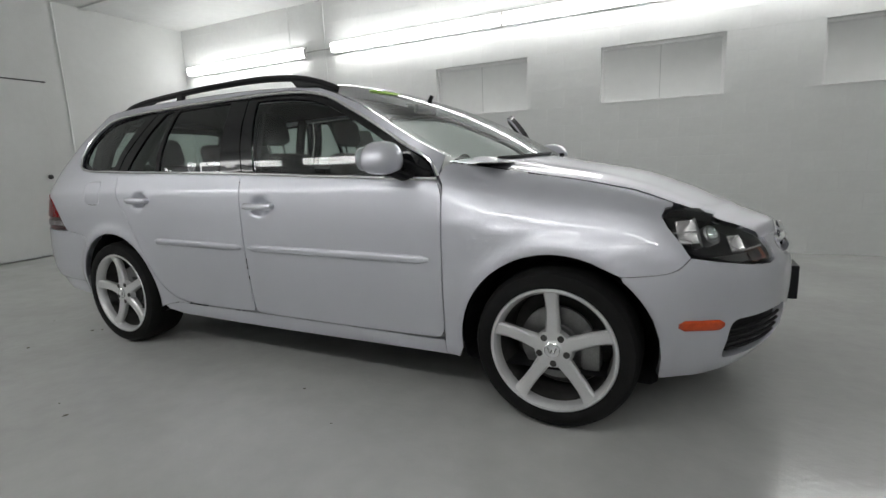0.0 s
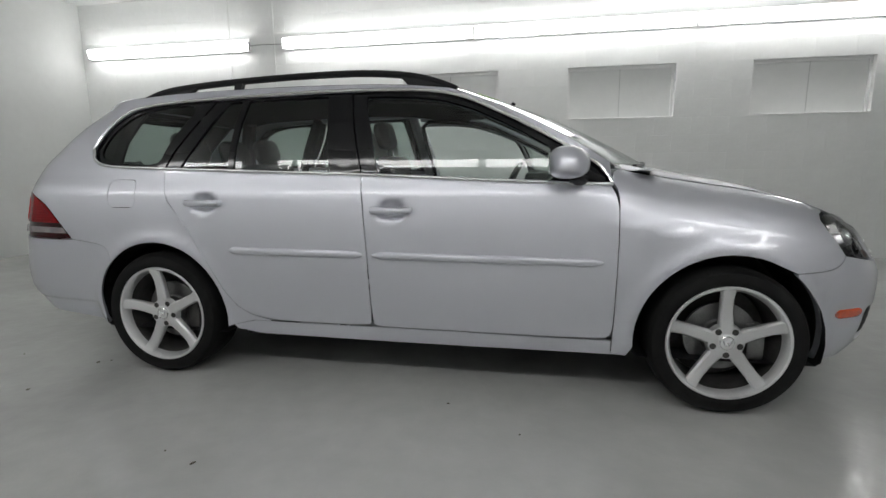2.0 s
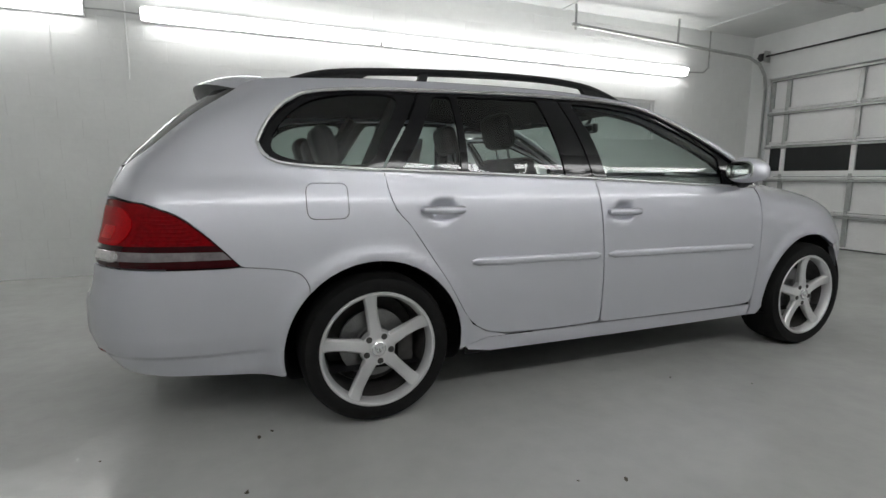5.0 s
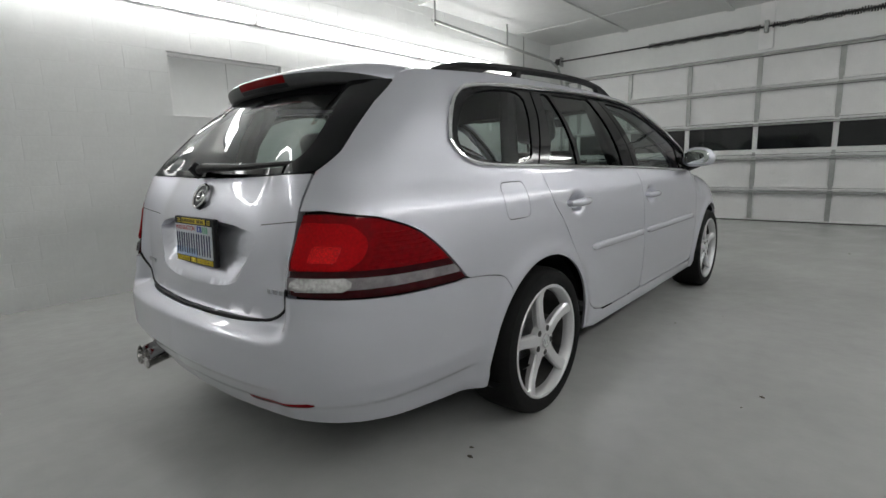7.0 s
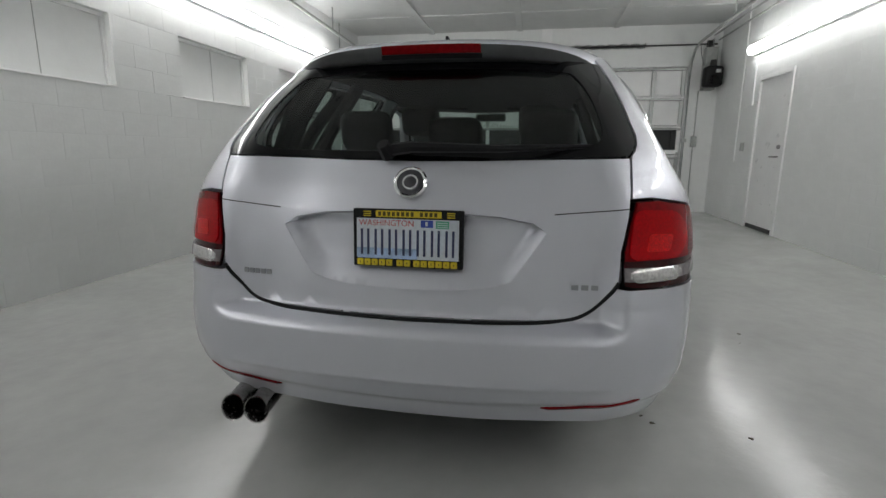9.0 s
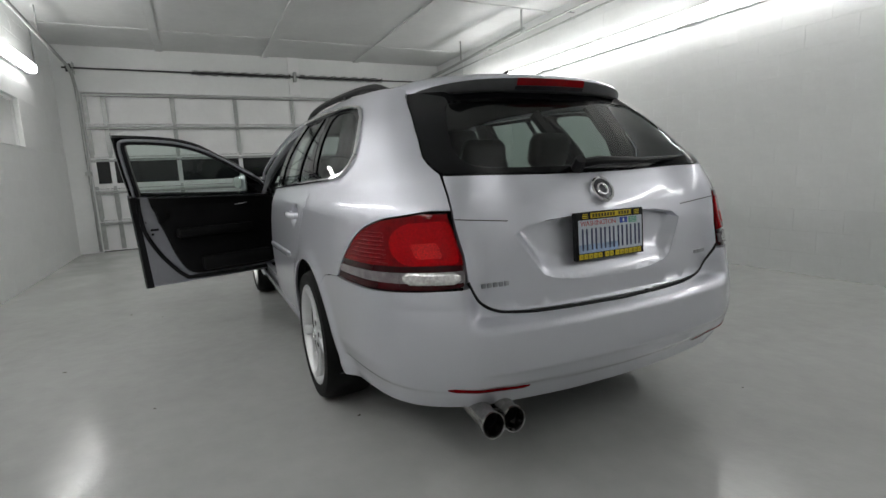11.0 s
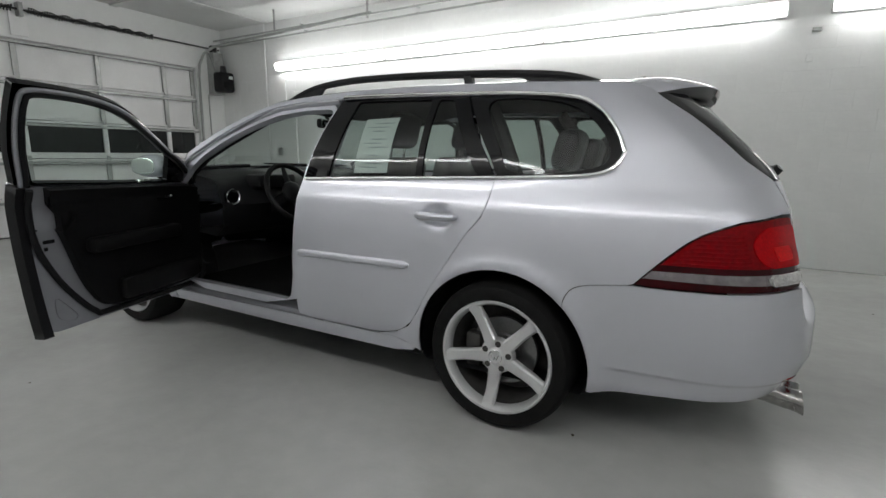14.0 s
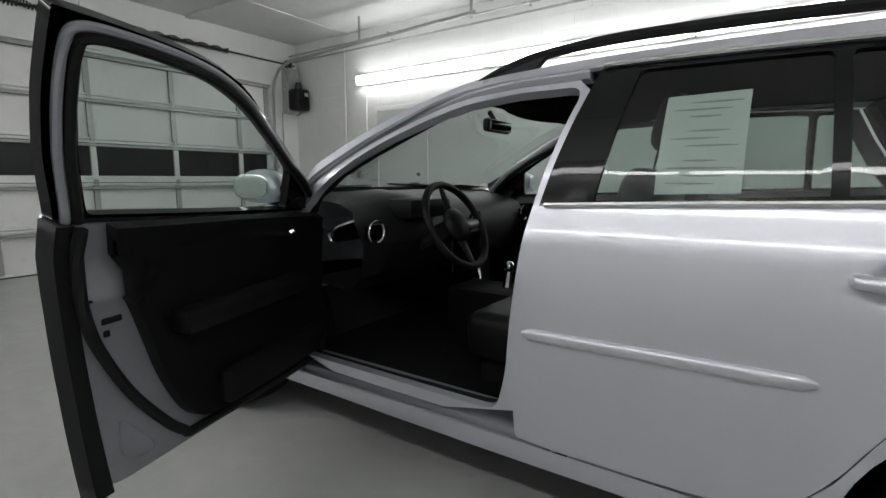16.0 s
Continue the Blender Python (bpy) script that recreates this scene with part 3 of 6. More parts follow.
    band("reverse_lamp", [(a + (b - a) * i / 8, z) for i in range(9)], 0.019, 0.003, LAMP_CHROME, clear, "bright reverse lamp reflector", base=0.003)
    for y in (0.665, 0.712, 0.762):
        q = sig_rear(y, z, sd)
        band("lens_divider", [(q, 0.676 + 0.008 * i) for i in range(6)], 0.004, 0.002, SMOKE, clear, base=0.003)
    # bumper reflector at the rear
    a, b = sig_rear(0.39, 0.322, sd), sig_rear(0.66, 0.345, sd)
    band("rear_reflector", [(a + (b - a) * i / 12, 0.318 + 0.026 * (i / 12) ** 1.3) for i in range(13)], 0.0085, 0.003, RED_LENS, wagon)
    # amber side marker
    a, b = sig_at(2.95, 0.41, sd), sig_at(3.09, 0.405, sd)
    band("side_marker", [(a + (b - a) * i / 8, 0.412 - 0.006 * i / 8) for i in range(9)], 0.019, 0.004, AMBER, wagon, "amber side marker lamp")
    # headlight
    hl = side_loop([(2.908, 0.74), (2.945, 0.695), (2.985, 0.648)], sd) + [(sig_front(y, z, sd), z) for y, z in ((0.69, 0.622), (0.60, 0.602), (0.50, 0.590), (0.445, 0.598), (0.420, 0.635), (0.440, 0.680), (0.50, 0.709), (0.56, 0.733), (0.62, 0.752))]
    hl += side_loop([(3.06, 0.773), (3.0, 0.791), (2.94, 0.801), (2.905, 0.798), (2.889, 0.776)], sd)
    hl = rounded(hl, 0.03)
    head = panel("headlight", hl, BLACK, wagon, "clear headlight with dark housing", gap=0.003, lift=-0.052, fold=-0.04)
    o = panel("lens", hl, GLASS_CLEAR, head, "clear lens", gap=0.003, lift=0.0, fold=0.01)
    o.visible_shadow = False
    h0, h1 = sig_at(2.889, 0.74, sd), sig_front(0.425, 0.64, sd)

    def in_lamp(f, z, d):
        q = h0 + (h1 - h0) * f
        return skin(q, z) - skin_normal(q, z) * d

    def lamp_bowl(name, f0, f1, z0, z1, deep, m, label):
        """A squarish hollow reflector, its rim near the lens."""
        bm = bmesh.new()
        g = [[bm.verts.new(in_lamp(f0 + (f1 - f0) * i / 8, z0 + (z1 - z0) * j / 8, 0.018 + deep * (1 - max(abs(i / 4 - 1), abs(j / 4 - 1)) ** 2.5))) for j in range(9)] for i in range(9)]
        for i in range(8):
            for j in range(8):
                bm.faces.new((g[i][j], g[i + 1][j], g[i + 1][j + 1], g[i][j + 1]))
        return part(name, bm, m, head, label, smooth=True)

    def lamp_bar(name, f0, f1, z0, z1, d0, d1, m, label=""):
        bm = bmesh.new()
        n = 6
        rings = [[bm.verts.new(in_lamp(f0 + (f1 - f0) * i / n, z, d)) for z, d in ((z0, d0), (z1, d0), (z1, d1), (z0, d1))] for i in range(n + 1)]
        for a, b in zip(rings, rings[1:]):
            for i in range(4):
                bm.faces.new((a[i], a[(i + 1) % 4], b[(i + 1) % 4], b[i]))
        bm.faces.new(rings[0])
        bm.faces.new(rings[-1][::-1])
        return part(name, bm, m, head, label)

    lamp_bowl("reflector_bowl", 0.13, 0.29, 0.688, 0.765, 0.030, LAMP_CHROME, "chrome main beam reflector")
    lamp_bar("bowl_rim", 0.285, 0.305, 0.675, 0.768, 0.012, 0.05, STEEL)
    q = h0 + (h1 - h0) * 0.43
    pc, nc = skin(q, 0.712), skin_normal(q, 0.712)
    bm = bmesh.new()
    add_cyl(bm, pc - nc * 0.055, pc - nc * 0.022, 0.034, 0.036, 20)
    add_cyl(bm, pc - nc * 0.022, pc - nc * 0.016, 0.036, 0.031, 20)
    projector = part("projector", bm, STEEL, head, "steel dipped beam projector", smooth=True)
    bm = bmesh.new()
    bmesh.ops.create_uvsphere(bm, u_segments=18, v_segments=10, radius=0.030, matrix=Matrix.Translation(pc - nc * 0.034))
    part("projector_lens", bm, MIRROR, projector, "clear round lens", smooth=True)
    lamp_bowl("reflector_bowl", 0.56, 0.72, 0.648, 0.698, 0.022, LAMP_CHROME, "chrome square reflector")
    lamp_bar("trim_bar", 0.05, 0.30, 0.722, 0.728, 0.012, 0.03, LAMP_CHROME, "thin chrome trim")
    lamp_bar("trim_bar", 0.72, 0.95, 0.644, 0.649, 0.012, 0.03, LAMP_CHROME, "thin chrome trim")
    lamp_bar("bezel", 0.30, 0.92, 0.612, 0.640, 0.022, 0.05, GLOSS_BLACK, "gloss black lower bezel")
    lamp_bowl("indicator", 0.73, 0.95, 0.604, 0.645, 0.016, INDICATOR, "dull amber indicator")
    # wheel housing
    for wx in WHEELS_X:
        bm = bmesh.new()
        lathe(bm, [(0.356, 0.0), (0.356, -0.34), (0.02, -0.34)], 32, (wx, sd * 0.845, WHEEL_Z), sd)
        for v in bm.verts:
            if v.co.z < 0.215:
                v.co.z = 0.215
        part("wheel_housing", bm, BLACK, wagon)


for sd in (1, -1):
    side_panels(sd)


def mirror(sd, M=None):
    cx, cy, cz = 1.905, sd * 0.935, 1.0
    bm = bmesh.new()
    bmesh.ops.create_uvsphere(bm, u_segments=24, v_segments=16, radius=1.0)
    for v in bm.verts:
        a = v.co.copy()
        a = Vector([math.copysign(abs(c) ** 0.82, c) for c in a])
        k = 1.0 if a.x > 0 else 0.8
        v.co = Vector((cx + a.x * 0.088 * k * (1 - 0.25 * abs(a.y)), cy + a.y * 0.098 * (1 - 0.10 * a.z), cz + a.z * (0.070 if a.z > 0 else 0.056) * (1 - 0.08 * a.y * sd)))
    house = part("door_mirror", bm, SILVER, wagon, "silver door mirror on black foot", smooth=True, M=M)
    bm = bmesh.new()
    bmesh.ops.create_uvsphere(bm, u_segments=20, v_segments=12, radius=1.0)
    for v in bm.verts:
        a = v.co.copy()
        v.co = Vector((cx - 0.064 + a.x * 0.006, cy + math.copysign(abs(a.y) ** 0.72, a.y) * 0.074, cz + 0.006 + math.copysign(abs(a.z) ** 0.72, a.z) * 0.046))
    part("mirror_glass", bm, MIRROR, house, smooth=True, M=M)
    bm = bmesh.new()
    tube(bm, [(1.965, sd * 0.80, 0.945), (1.96, sd * 0.87, 0.935), (1.935, sd * 0.92, 0.955)], (0.04, 0.032, 0.03), 10, 0.6)
    part("mirror_foot", bm, BLACK, house, smooth=True, M=M)
    bm = bmesh.new()
    tube(bm, [skin(sig_at(x, z, sd), z) for x, z in ((1.86, 1.0), (1.95, 0.97), (2.06, 0.935))], (0.012, 0.03, 0.012), 8, 0.5, (0, 1, 0))
    part("mirror_triangle", bm, BLACK, house, smooth=True, M=M)


mirror(-1)
mirror(1, OPEN)


def grid_part(name, fn, nu, nv, m, parent=wagon, label="", flip=False):
    verts = [fn(i / nu, j / nv) for j in range(nv + 1) for i in range(nu + 1)]
    faces = [(j * (nu + 1) + i, j * (nu + 1) + i + 1, (j + 1) * (nu + 1) + i + 1, (j + 1) * (nu + 1) + i) for j in range(nv) for i in range(nu)]
    return link(name, verts, [f[::-1] for f in faces] if flip else faces, m, parent, label)


def edge_y(x):
    z = interp(ROOF_EDGE, x)
    return skin(sig_at(x, z, 1), z).y


_ex = np.linspace(-0.55, 2.1, 60)
_ey = np.array([edge_y(x) for x in _ex])


def roof_pt(a, b, drop=0.0):
    u = 2 * a - 1
    xh = 1.475 - 0.20 * u * u
    x = -0.45 + b * (xh + 0.45)
    ze, ye = interp(ROOF_EDGE, x), float(np.interp(x, _ex, _ey))
    return Vector((x, ye * u, ze + 0.052 * (1 - abs(u) ** 2.4) - drop))


grid_part("roof", roof_pt, 28, 40, SILVER)
grid_part("headliner", lambda a, b: roof_pt(a, b, 0.03 + 0.045 * smooth01((b - 0.7) / 0.3) + 0.03 * smooth01((0.2 - b) / 0.2)), 12, 12, CARPET)


def screen_pt(a, b, lift=0.0):
    u = 2 * a - 1
    x0 = 1.475 - 0.20 * u * u
    ze, ye = interp(ROOF_EDGE, x0), float(np.interp(x0, _ex, _ey))
    top = Vector((x0, ye * u, ze + 0.052 * (1 - abs(u) ** 2.4)))
    bot = Vector((2.37 - 0.285 * u * u, 0.705 * u, 0.975 + 0.012 * (1 - u * u)))
    xe = x0 + b * (bot.x - x0)
    p = top.lerp(bot, b)
    x1 = 1.275 + b * 0.81
    p.y = u * (float(np.interp(x1, _ex, _ey)) * abs(u) ** 3 + (1 - abs(u) ** 3) * abs(p.y) / max(abs(u), 1e-6)) if u else 0.0
    w = abs(u) ** 6
    p.z = p.z * (1 - w) + w * interp(ROOF_EDGE, xe)
    p.z += 0.035 * math.sin(math.pi * b) * (1 - abs(u) ** 4) + lift
    return p


o = grid_part("windscreen", screen_pt, 24, 24, GLASS)
o.visible_shadow = False
o["label"] = "tinted windscreen with lime year sticker"


HOOD_EDGE = soft_table([(0.0, 0.656), (0.2, 0.660), (0.40, 0.675), (0.45, 0.688), (0.52, 0.719), (0.56, 0.737), (0.6, 0.752)], 4)


_side = [skin(sig_at(x, interp(HOOD_SIDE, x), 1), interp(HOOD_SIDE, x)) for x in [2.105 + 0.005 * k for k in range(167)]]
_rim = dense(side_loop([(2.945, 0.8035), (3.0, 0.794), (3.06, 0.776)], 1) + [(sig_front(y, z), z) for y, z in ((0.62, 0.755), (0.56, 0.736), (0.50, 0.712), (0.44, 0.683))], 0.006)
_side += [skin(q, z) for q, z in _rim if skin(q, z).x > 2.942 and z > interp(HOOD_EDGE, 0.0) and (skin(q, z).x < 3.06 or skin(q, z).y > 0.435)]
_side = np.array(sorted((tuple(p) for p in _side), key=lambda p: p[0]))


def hood_pt(a, b):
    u = 2 * a - 1
    w = abs(u)
    lip = max(0.0, b * 1.04 - 1.0) / 0.04
    b = min(1.0, b * 1.04)
    xs = 2.105 + (_side[-1, 0] - 2.105) * b
    ys, zs = float(np.interp(xs, _side[:, 0], _side[:, 1])), float(np.interp(xs, _side[:, 0], _side[:, 2]))
    ye = 0.44 * w
    zf = interp(HOOD_EDGE, ye)
    xf = skin(sig_front(max(ye, 0.01), zf), zf).x
    xa = 2.375 - 0.27 * w * w
    f = smooth01((b - 0.3) / 0.7)
    x = xa + (xf - xa) * b
    k = w ** (2.2 + 2.0 * b * (1 - b))
    x = x * (1 - k) + xs * k
    crown = 0.022 * (1 - f) * (1 - w ** 2.2) + 0.007 * math.exp(-(((w - 0.74) / 0.08) ** 2)) * (1 - f)
    fall = (interp(HOOD_EDGE, 0.44) - interp(HOOD_EDGE, ye)) * f
    zc = zs if b > 0.999 else zs + (interp(HOOD_SIDE, min(x, 3.1)) - zs) * 0.35 * (1 - k)
    return Vector((x, ys * u, zc + crown - fall - 0.03 * lip))


grid_part("hood", hood_pt, 36, 42, SILVER)
grid_part("cowl", lambda a, b: Vector((2.37 - 0.285 * (2 * a - 1) ** 2 + b * 0.05 - 0.02, 0.70 * (2 * a - 1), 0.944 + 0.016 * (1 - (2 * a - 1) ** 2) - 0.012 * b)), 20, 2, BLACK)
for y0, y1, x1 in ((-0.50, -0.06, 1.0), (0.06, 0.55, 1.0)):
    bm = bmesh.new()
    tube(bm, [screen_pt(0.5 + (y0 + (y1 - y0) * k / 6) / 1.42, x1 - 0.03 * k / 6, 0.004) for k in range(7)], (0.013, 0.012, 0.010, 0.009, 0.008, 0.007, 0.005), 6)
    part("wiper", bm, BLACK, wagon, smooth=True)

# front bumper with openings
half = [(2.89, 0.218)] + arc(WHEELS_X[1], -6, 52)[2:-1]
seam = [tuple(p) for p in FRONT_SEAM]
top_r = [(sig_front(y, z, 1), z) for y, z in ((0.69, 0.618), (0.60, 0.598), (0.50, 0.586), (0.44, 0.594), (0.412, 0.635), (0.42, 0.668), (0.2, 0.664))]
left = [(sig_at(3.0, 0.21, 1), 0.21)] + side_loop(half + seam, 1) + top_r
bot = [(sig_front(y, 0.235, 1), 0.24 if y < 0.45 else 0.225) for y in (0.05, 0.3, 0.5)]
loop_l = bot + left
def skin_w(s, z):
    return skin(s if s <= LEN else s - 2 * LEN, z)
def normal_w(s, z):
    e = 0.004
    n = (skin_w(s, z + e) - skin_w(s, z - e)).cross(skin_w(s + e, z) - skin_w(s - e, z))
    return n.normalized() if n.length else Vector((1, 0, 0))
loop_f = loop_l + [(2 * LEN - s, z) for s, z in loop_l[::-1]]
def frect(y0, y1, z0, z1, sd):
    out = rounded([(sig_front(y, z, 1), z) for y, z in ((y0, z0), (y1, z0), (y1, z1), (y0, z1))], 0.04)
    return out if sd > 0 else [(2 * LEN - s, z) for s, z in out]
fog_l, fog_r = frect(0.36, 0.685, 0.275, 0.418, 1), frect(0.36, 0.685, 0.275, 0.418, -1)
mid_g = chaikin([(LEN - 0.36, 0.27), (LEN + 0.36, 0.27), (LEN + 0.36, 0.42), (LEN - 0.36, 0.42)], 2)
top_g = chaikin([(LEN - 0.36, 0.57), (LEN + 0.36, 0.57), (LEN + 0.36, 0.672), (LEN - 0.36, 0.672)], 2)
bumper = patch("front_bumper", loop_f, skin_w, normal_w, SILVER, wagon, holes=[fog_l, fog_r, mid_g, top_g], step=0.035, fold=0.03)
for lp in (fog_l, fog_r, mid_g, top_g):
    patch("grille", lp, skin_w, normal_w, BLACK, bumper, "black plastic grille", gap=-0.01, lift=-0.03, fold=0, step=0.05)
for lp in (fog_l, fog_r, mid_g):
    us = [p[0] for p in lp]
    for k in range(4):
        z = min(p[1] for p in lp) + 0.025 + k * 0.026
        bm = bmesh.new()
        tube(bm, [skin_w(min(us) + 0.02 + (max(us) - min(us) - 0.04) * i / 8, z) - normal_w(min(us) + 0.02 + (max(us) - min(us) - 0.04) * i / 8, z) * 0.012 for i in range(9)], 0.006, 6)
        part("grille_bar", bm, BLACK, bumper)
for z in (0.595, 0.640):
    bm = bmesh.new()
    tube(bm, [skin_w(LEN - 0.35 + 0.7 * i / 12, z) + Vector((0.012, 0, 0)) for i in range(13)], 0.008, 6)
    part("grille_bar", bm, CHROME, bumper, "chrome bar", smooth=True)
bm = bmesh.new()
lathe(bm, [(0.0, 0.012), (0.05, 0.012), (0.06, 0.016), (0.066, 0.012), (0.066, 0.0)], 28, (0, 0, 0))
part("round_emblem", bm, CHROME, bumper, "plain round chrome emblem", smooth=True, M=Matrix.Translation((3.328, 0, 0.612)) @ Matrix.Rotation(radians(-14), 4, "Y") @ Matrix.Rotation(radians(-90), 4, "Z"))
part("plate_holder", box_bm(3.348, 3.383, -0.16, 0.16, 0.37, 0.51, 0.006), BLACK, bumper, "black plate holder")

# rear bumper
GATE_LOW = [tuple(p) for p in curve_pts([(0.0, 0.556), (0.25, 0.558), (0.40, 0.562), (0.475, 0.573), (0.525, 0.602), (0.560, 0.645), (0.580, 0.68)], 4)]
half = side_loop([tuple(p) for p in BUMPER_SEAM] + arc(WHEELS_X[0], 136, 192)[1:] + [(-0.345, 0.222), (-0.45, 0.236), (-0.6, 0.25), (-0.72, 0.255)], 1)
under = [(sig_rear(y, z, 1), z) for y, z in ((0.74, 0.258), (0.62, 0.262), (0.4, 0.260), (0.2, 0.256), (0.0, 0.254))]
tops = [(sig_rear(y, z, 1), z) for y, z in [(y + 0.003 * (y > 0.45), z - 0.0045) for y, z in GATE_LOW[:-2]]] + [(sig_rear(0.66, 0.66, 1), 0.660)] + side_loop([(-0.72, 0.6525), (-0.62, 0.652), (-0.52, 0.652)], 1)
lp = tops + half + under[:-1]
lp = lp + [(-s, z) for s, z in lp[::-1] if s > 1e-3]
panel("rear_bumper", lp, SILVER, wagon, step=0.013)

# black tube added in the lower tailgate gap, standing for its shade
bm = bmesh.new()
half_gap = [(sig_rear(max(y, 0.004), z - 0.0025, 1), z - 0.0025) for y, z in GATE_LOW]
line = [(-q, z) for q, z in half_gap[::-1]] + half_gap[1:]
tube(bm, [skin(q, z) + Vector((0.001, 0, -0.001)) for q, z in line], 0.0055, 8)
part("boot_seal", bm, BLACK, wagon, "black line for the shaded tailgate gap", smooth=True)

# tailgate
gate = [(sig_rear(y, z, 1), z) for y, z in GATE_LOW + [(0.583, 0.76), (0.598, 0.84), (0.601, 0.895), (0.602, 0.94), (0.6025, 0.985), (0.600, 1.003), (0.4, 0.999), (0.2, 0.993)]]
lp = gate + [(0.0, 0.991)] + [(-s, z) for s, z in gate[::-1] if s > 1e-3]
recess = chaikin([(s, z) for s, z in ((sig_rear(0.415, 0.848), 0.848), (sig_rear(0.33, 0.72), 0.72), (sig_rear(0.27, 0.635), 0.635), (-sig_rear(0.27, 0.635), 0.635), (-sig_rear(0.33, 0.72), 0.72), (-sig_rear(0.415, 0.848), 0.848))], 2)
tailgate = panel("tailgate", lp, SILVER, wagon, holes=[recess], step=0.03, fold=0.03, gap=0.002)


def recess_pt(s, z):
    p = skin(s, z)
    d = 0.042 * smooth01((0.856 - z) / 0.018) * smooth01((z - 0.635) / 0.10)
    d *= smooth01((0.272 + (z - 0.635) * 0.68 - abs(p.y)) / 0.045)
    return p + Vector((d, 0, 0))


patch("plate_recess", recess, recess_pt, lambda s, z: skin_normal(s, z), SILVER, tailgate, gap=-0.004, fold=0, step=0.02, lift=-0.001, exact=False)
rg = [(sig_rear(y, z, 1), z) for y, z in ((0.2, 0.996), (0.4, 1.002), (0.57, 1.006), (0.601, 1.0095), (0.6135, 1.025), (0.6225, 1.044), (0.6248, 1.065), (0.6095, 1.12), (0.5795, 1.22), (0.5495, 1.30), (0.542, 1.312), (0.3, 1.318))]
lp = [(0.0, 0.994)] + rg + [(0.0, 1.32)] + [(-s, z) for s, z in rg[::-1]]
fin = [(sig_rear(y, z, 1), z) for y, z in ((0.3, 1.022), (0.47, 1.026), (0.525, 1.05), (0.530, 1.09), (0.51, 1.16), (0.468, 1.245), (0.43, 1.272), (0.2, 1.282))]
frame_in = chaikin([(0.0, 1.018)] + fin + [(0.0, 1.278)] + [(-s, z) for s, z in fin[::-1]], 2)
panel("rear_window_border", lp, GLOSS_BLACK, tailgate, "black glass border", holes=[frame_in], step=0.04, lift=-0.002)
o = panel("rear_window", frame_in, GLASS_DARK, tailgate, "dark tinted rear window", gap=-0.006, fold=0, step=0.05, lift=-0.004)
o.visible_shadow = False
bm = bmesh.new()
P0 = skin(0.0, 1.005)
tube(bm, [(P0.x - 0.022, 0.06, 1.022), (P0.x - 0.034, 0.0, 1.03), (P0.x - 0.022, -0.25, 1.026), (P0.x + 0.012, -0.50, 1.035)], (0.018, 0.017, 0.011, 0.006), 8)
tube(bm, [(P0.x - 0.01, 0.075, 1.005), (P0.x - 0.042, 0.085, 1.038)], (0.024, 0.019), 8)
part("rear_wiper", bm, BLACK, tailgate, "black rear wiper", smooth=True)


SPOILER = curve_pts([(-0.36, 1.376), (-0.44, 1.376), (-0.52, 1.371), (-0.58, 1.362), (-0.624, 1.352), (-0.640, 1.344), (-0.639, 1.333), (-0.629, 1.311), (-0.613, 1.295), (-0.56, 1.289)], 4)


def spoiler_pt(a, b):
    u = 2 * a - 1
    w = abs(u)
    prof = SPOILER
    k = b * (len(prof) - 1)
    i = min(int(k), len(prof) - 2)
    x, z = prof[i] * (1 - (k - i)) + prof[i + 1] * (k - i)
    back = min(1.0, (x + 0.36) / -0.30)
    x += max(0.0, back) * (0.15 * w ** 2.6 + 0.06 * w ** 9)
    z += 0.013 * (1 - w ** 2) - 0.027 * w ** 4 - 0.010 * w ** 9 + 0.034 * w ** 3 * max(0.0, (b - 0.55) / 0.45) + (0.009 if b < 0.15 else 0.009 * max(0, 1 - (b - 0.15) * 3))
    ye = 0.556 - 0.022 * max(0.0, back)
    return Vector((x, ye * u, z))


spoiler = grid_part("roof_spoiler", lambda a, b: spoiler_pt(a, b * 0.6), 30, 24, SILVER)
# Below the lip the face is painted dark in place of shade.
grid_part("spoiler_face", lambda a, b: spoiler_pt(a, 0.6 + b * 0.4), 30, 14, SPOILER_SHADE, spoiler, "silver under face with shade in its colour")
for u in (1, -1):
    bm = bmesh.new()
    vs = [bm.verts.new(spoiler_pt(0.5 + u * 0.5, j / 14) + Vector((0, 0, 0))) for j in range(15)]
    bm.faces.new(vs)
    part("spoiler_end", bm, SILVER, spoiler)


def stop_pt(a, b):
    p = spoiler_pt(0.5 + (a - 0.5) * 0.305, 0.585 + b * 0.17)
    return p + Vector((-0.005, 0, -0.001))


stop = grid_part("brake_light", stop_pt, 10, 5, RED_LENS, spoiler, "dark red high brake light")
# Black strip painted for the dark shadow below the brake light.
grid_part("lamp_surround", lambda a, b: spoiler_pt(0.5 + (a - 0.5) * 0.31, 0.76 + b * 0.08) + Vector((-0.003, 0, -0.001)), 10, 3, BLACK, stop, "black strip for shadow under the lamp")
bm = bmesh.new()
tube(bm, [(-0.30, 0.0, 1.425), (-0.32, 0.0, 1.438), (-0.335, 0, 1.442)], (0.012, 0.008, 0.004), 8)
part("roof_aerial", bm, BLACK, wagon, "stubby black aerial", smooth=True)

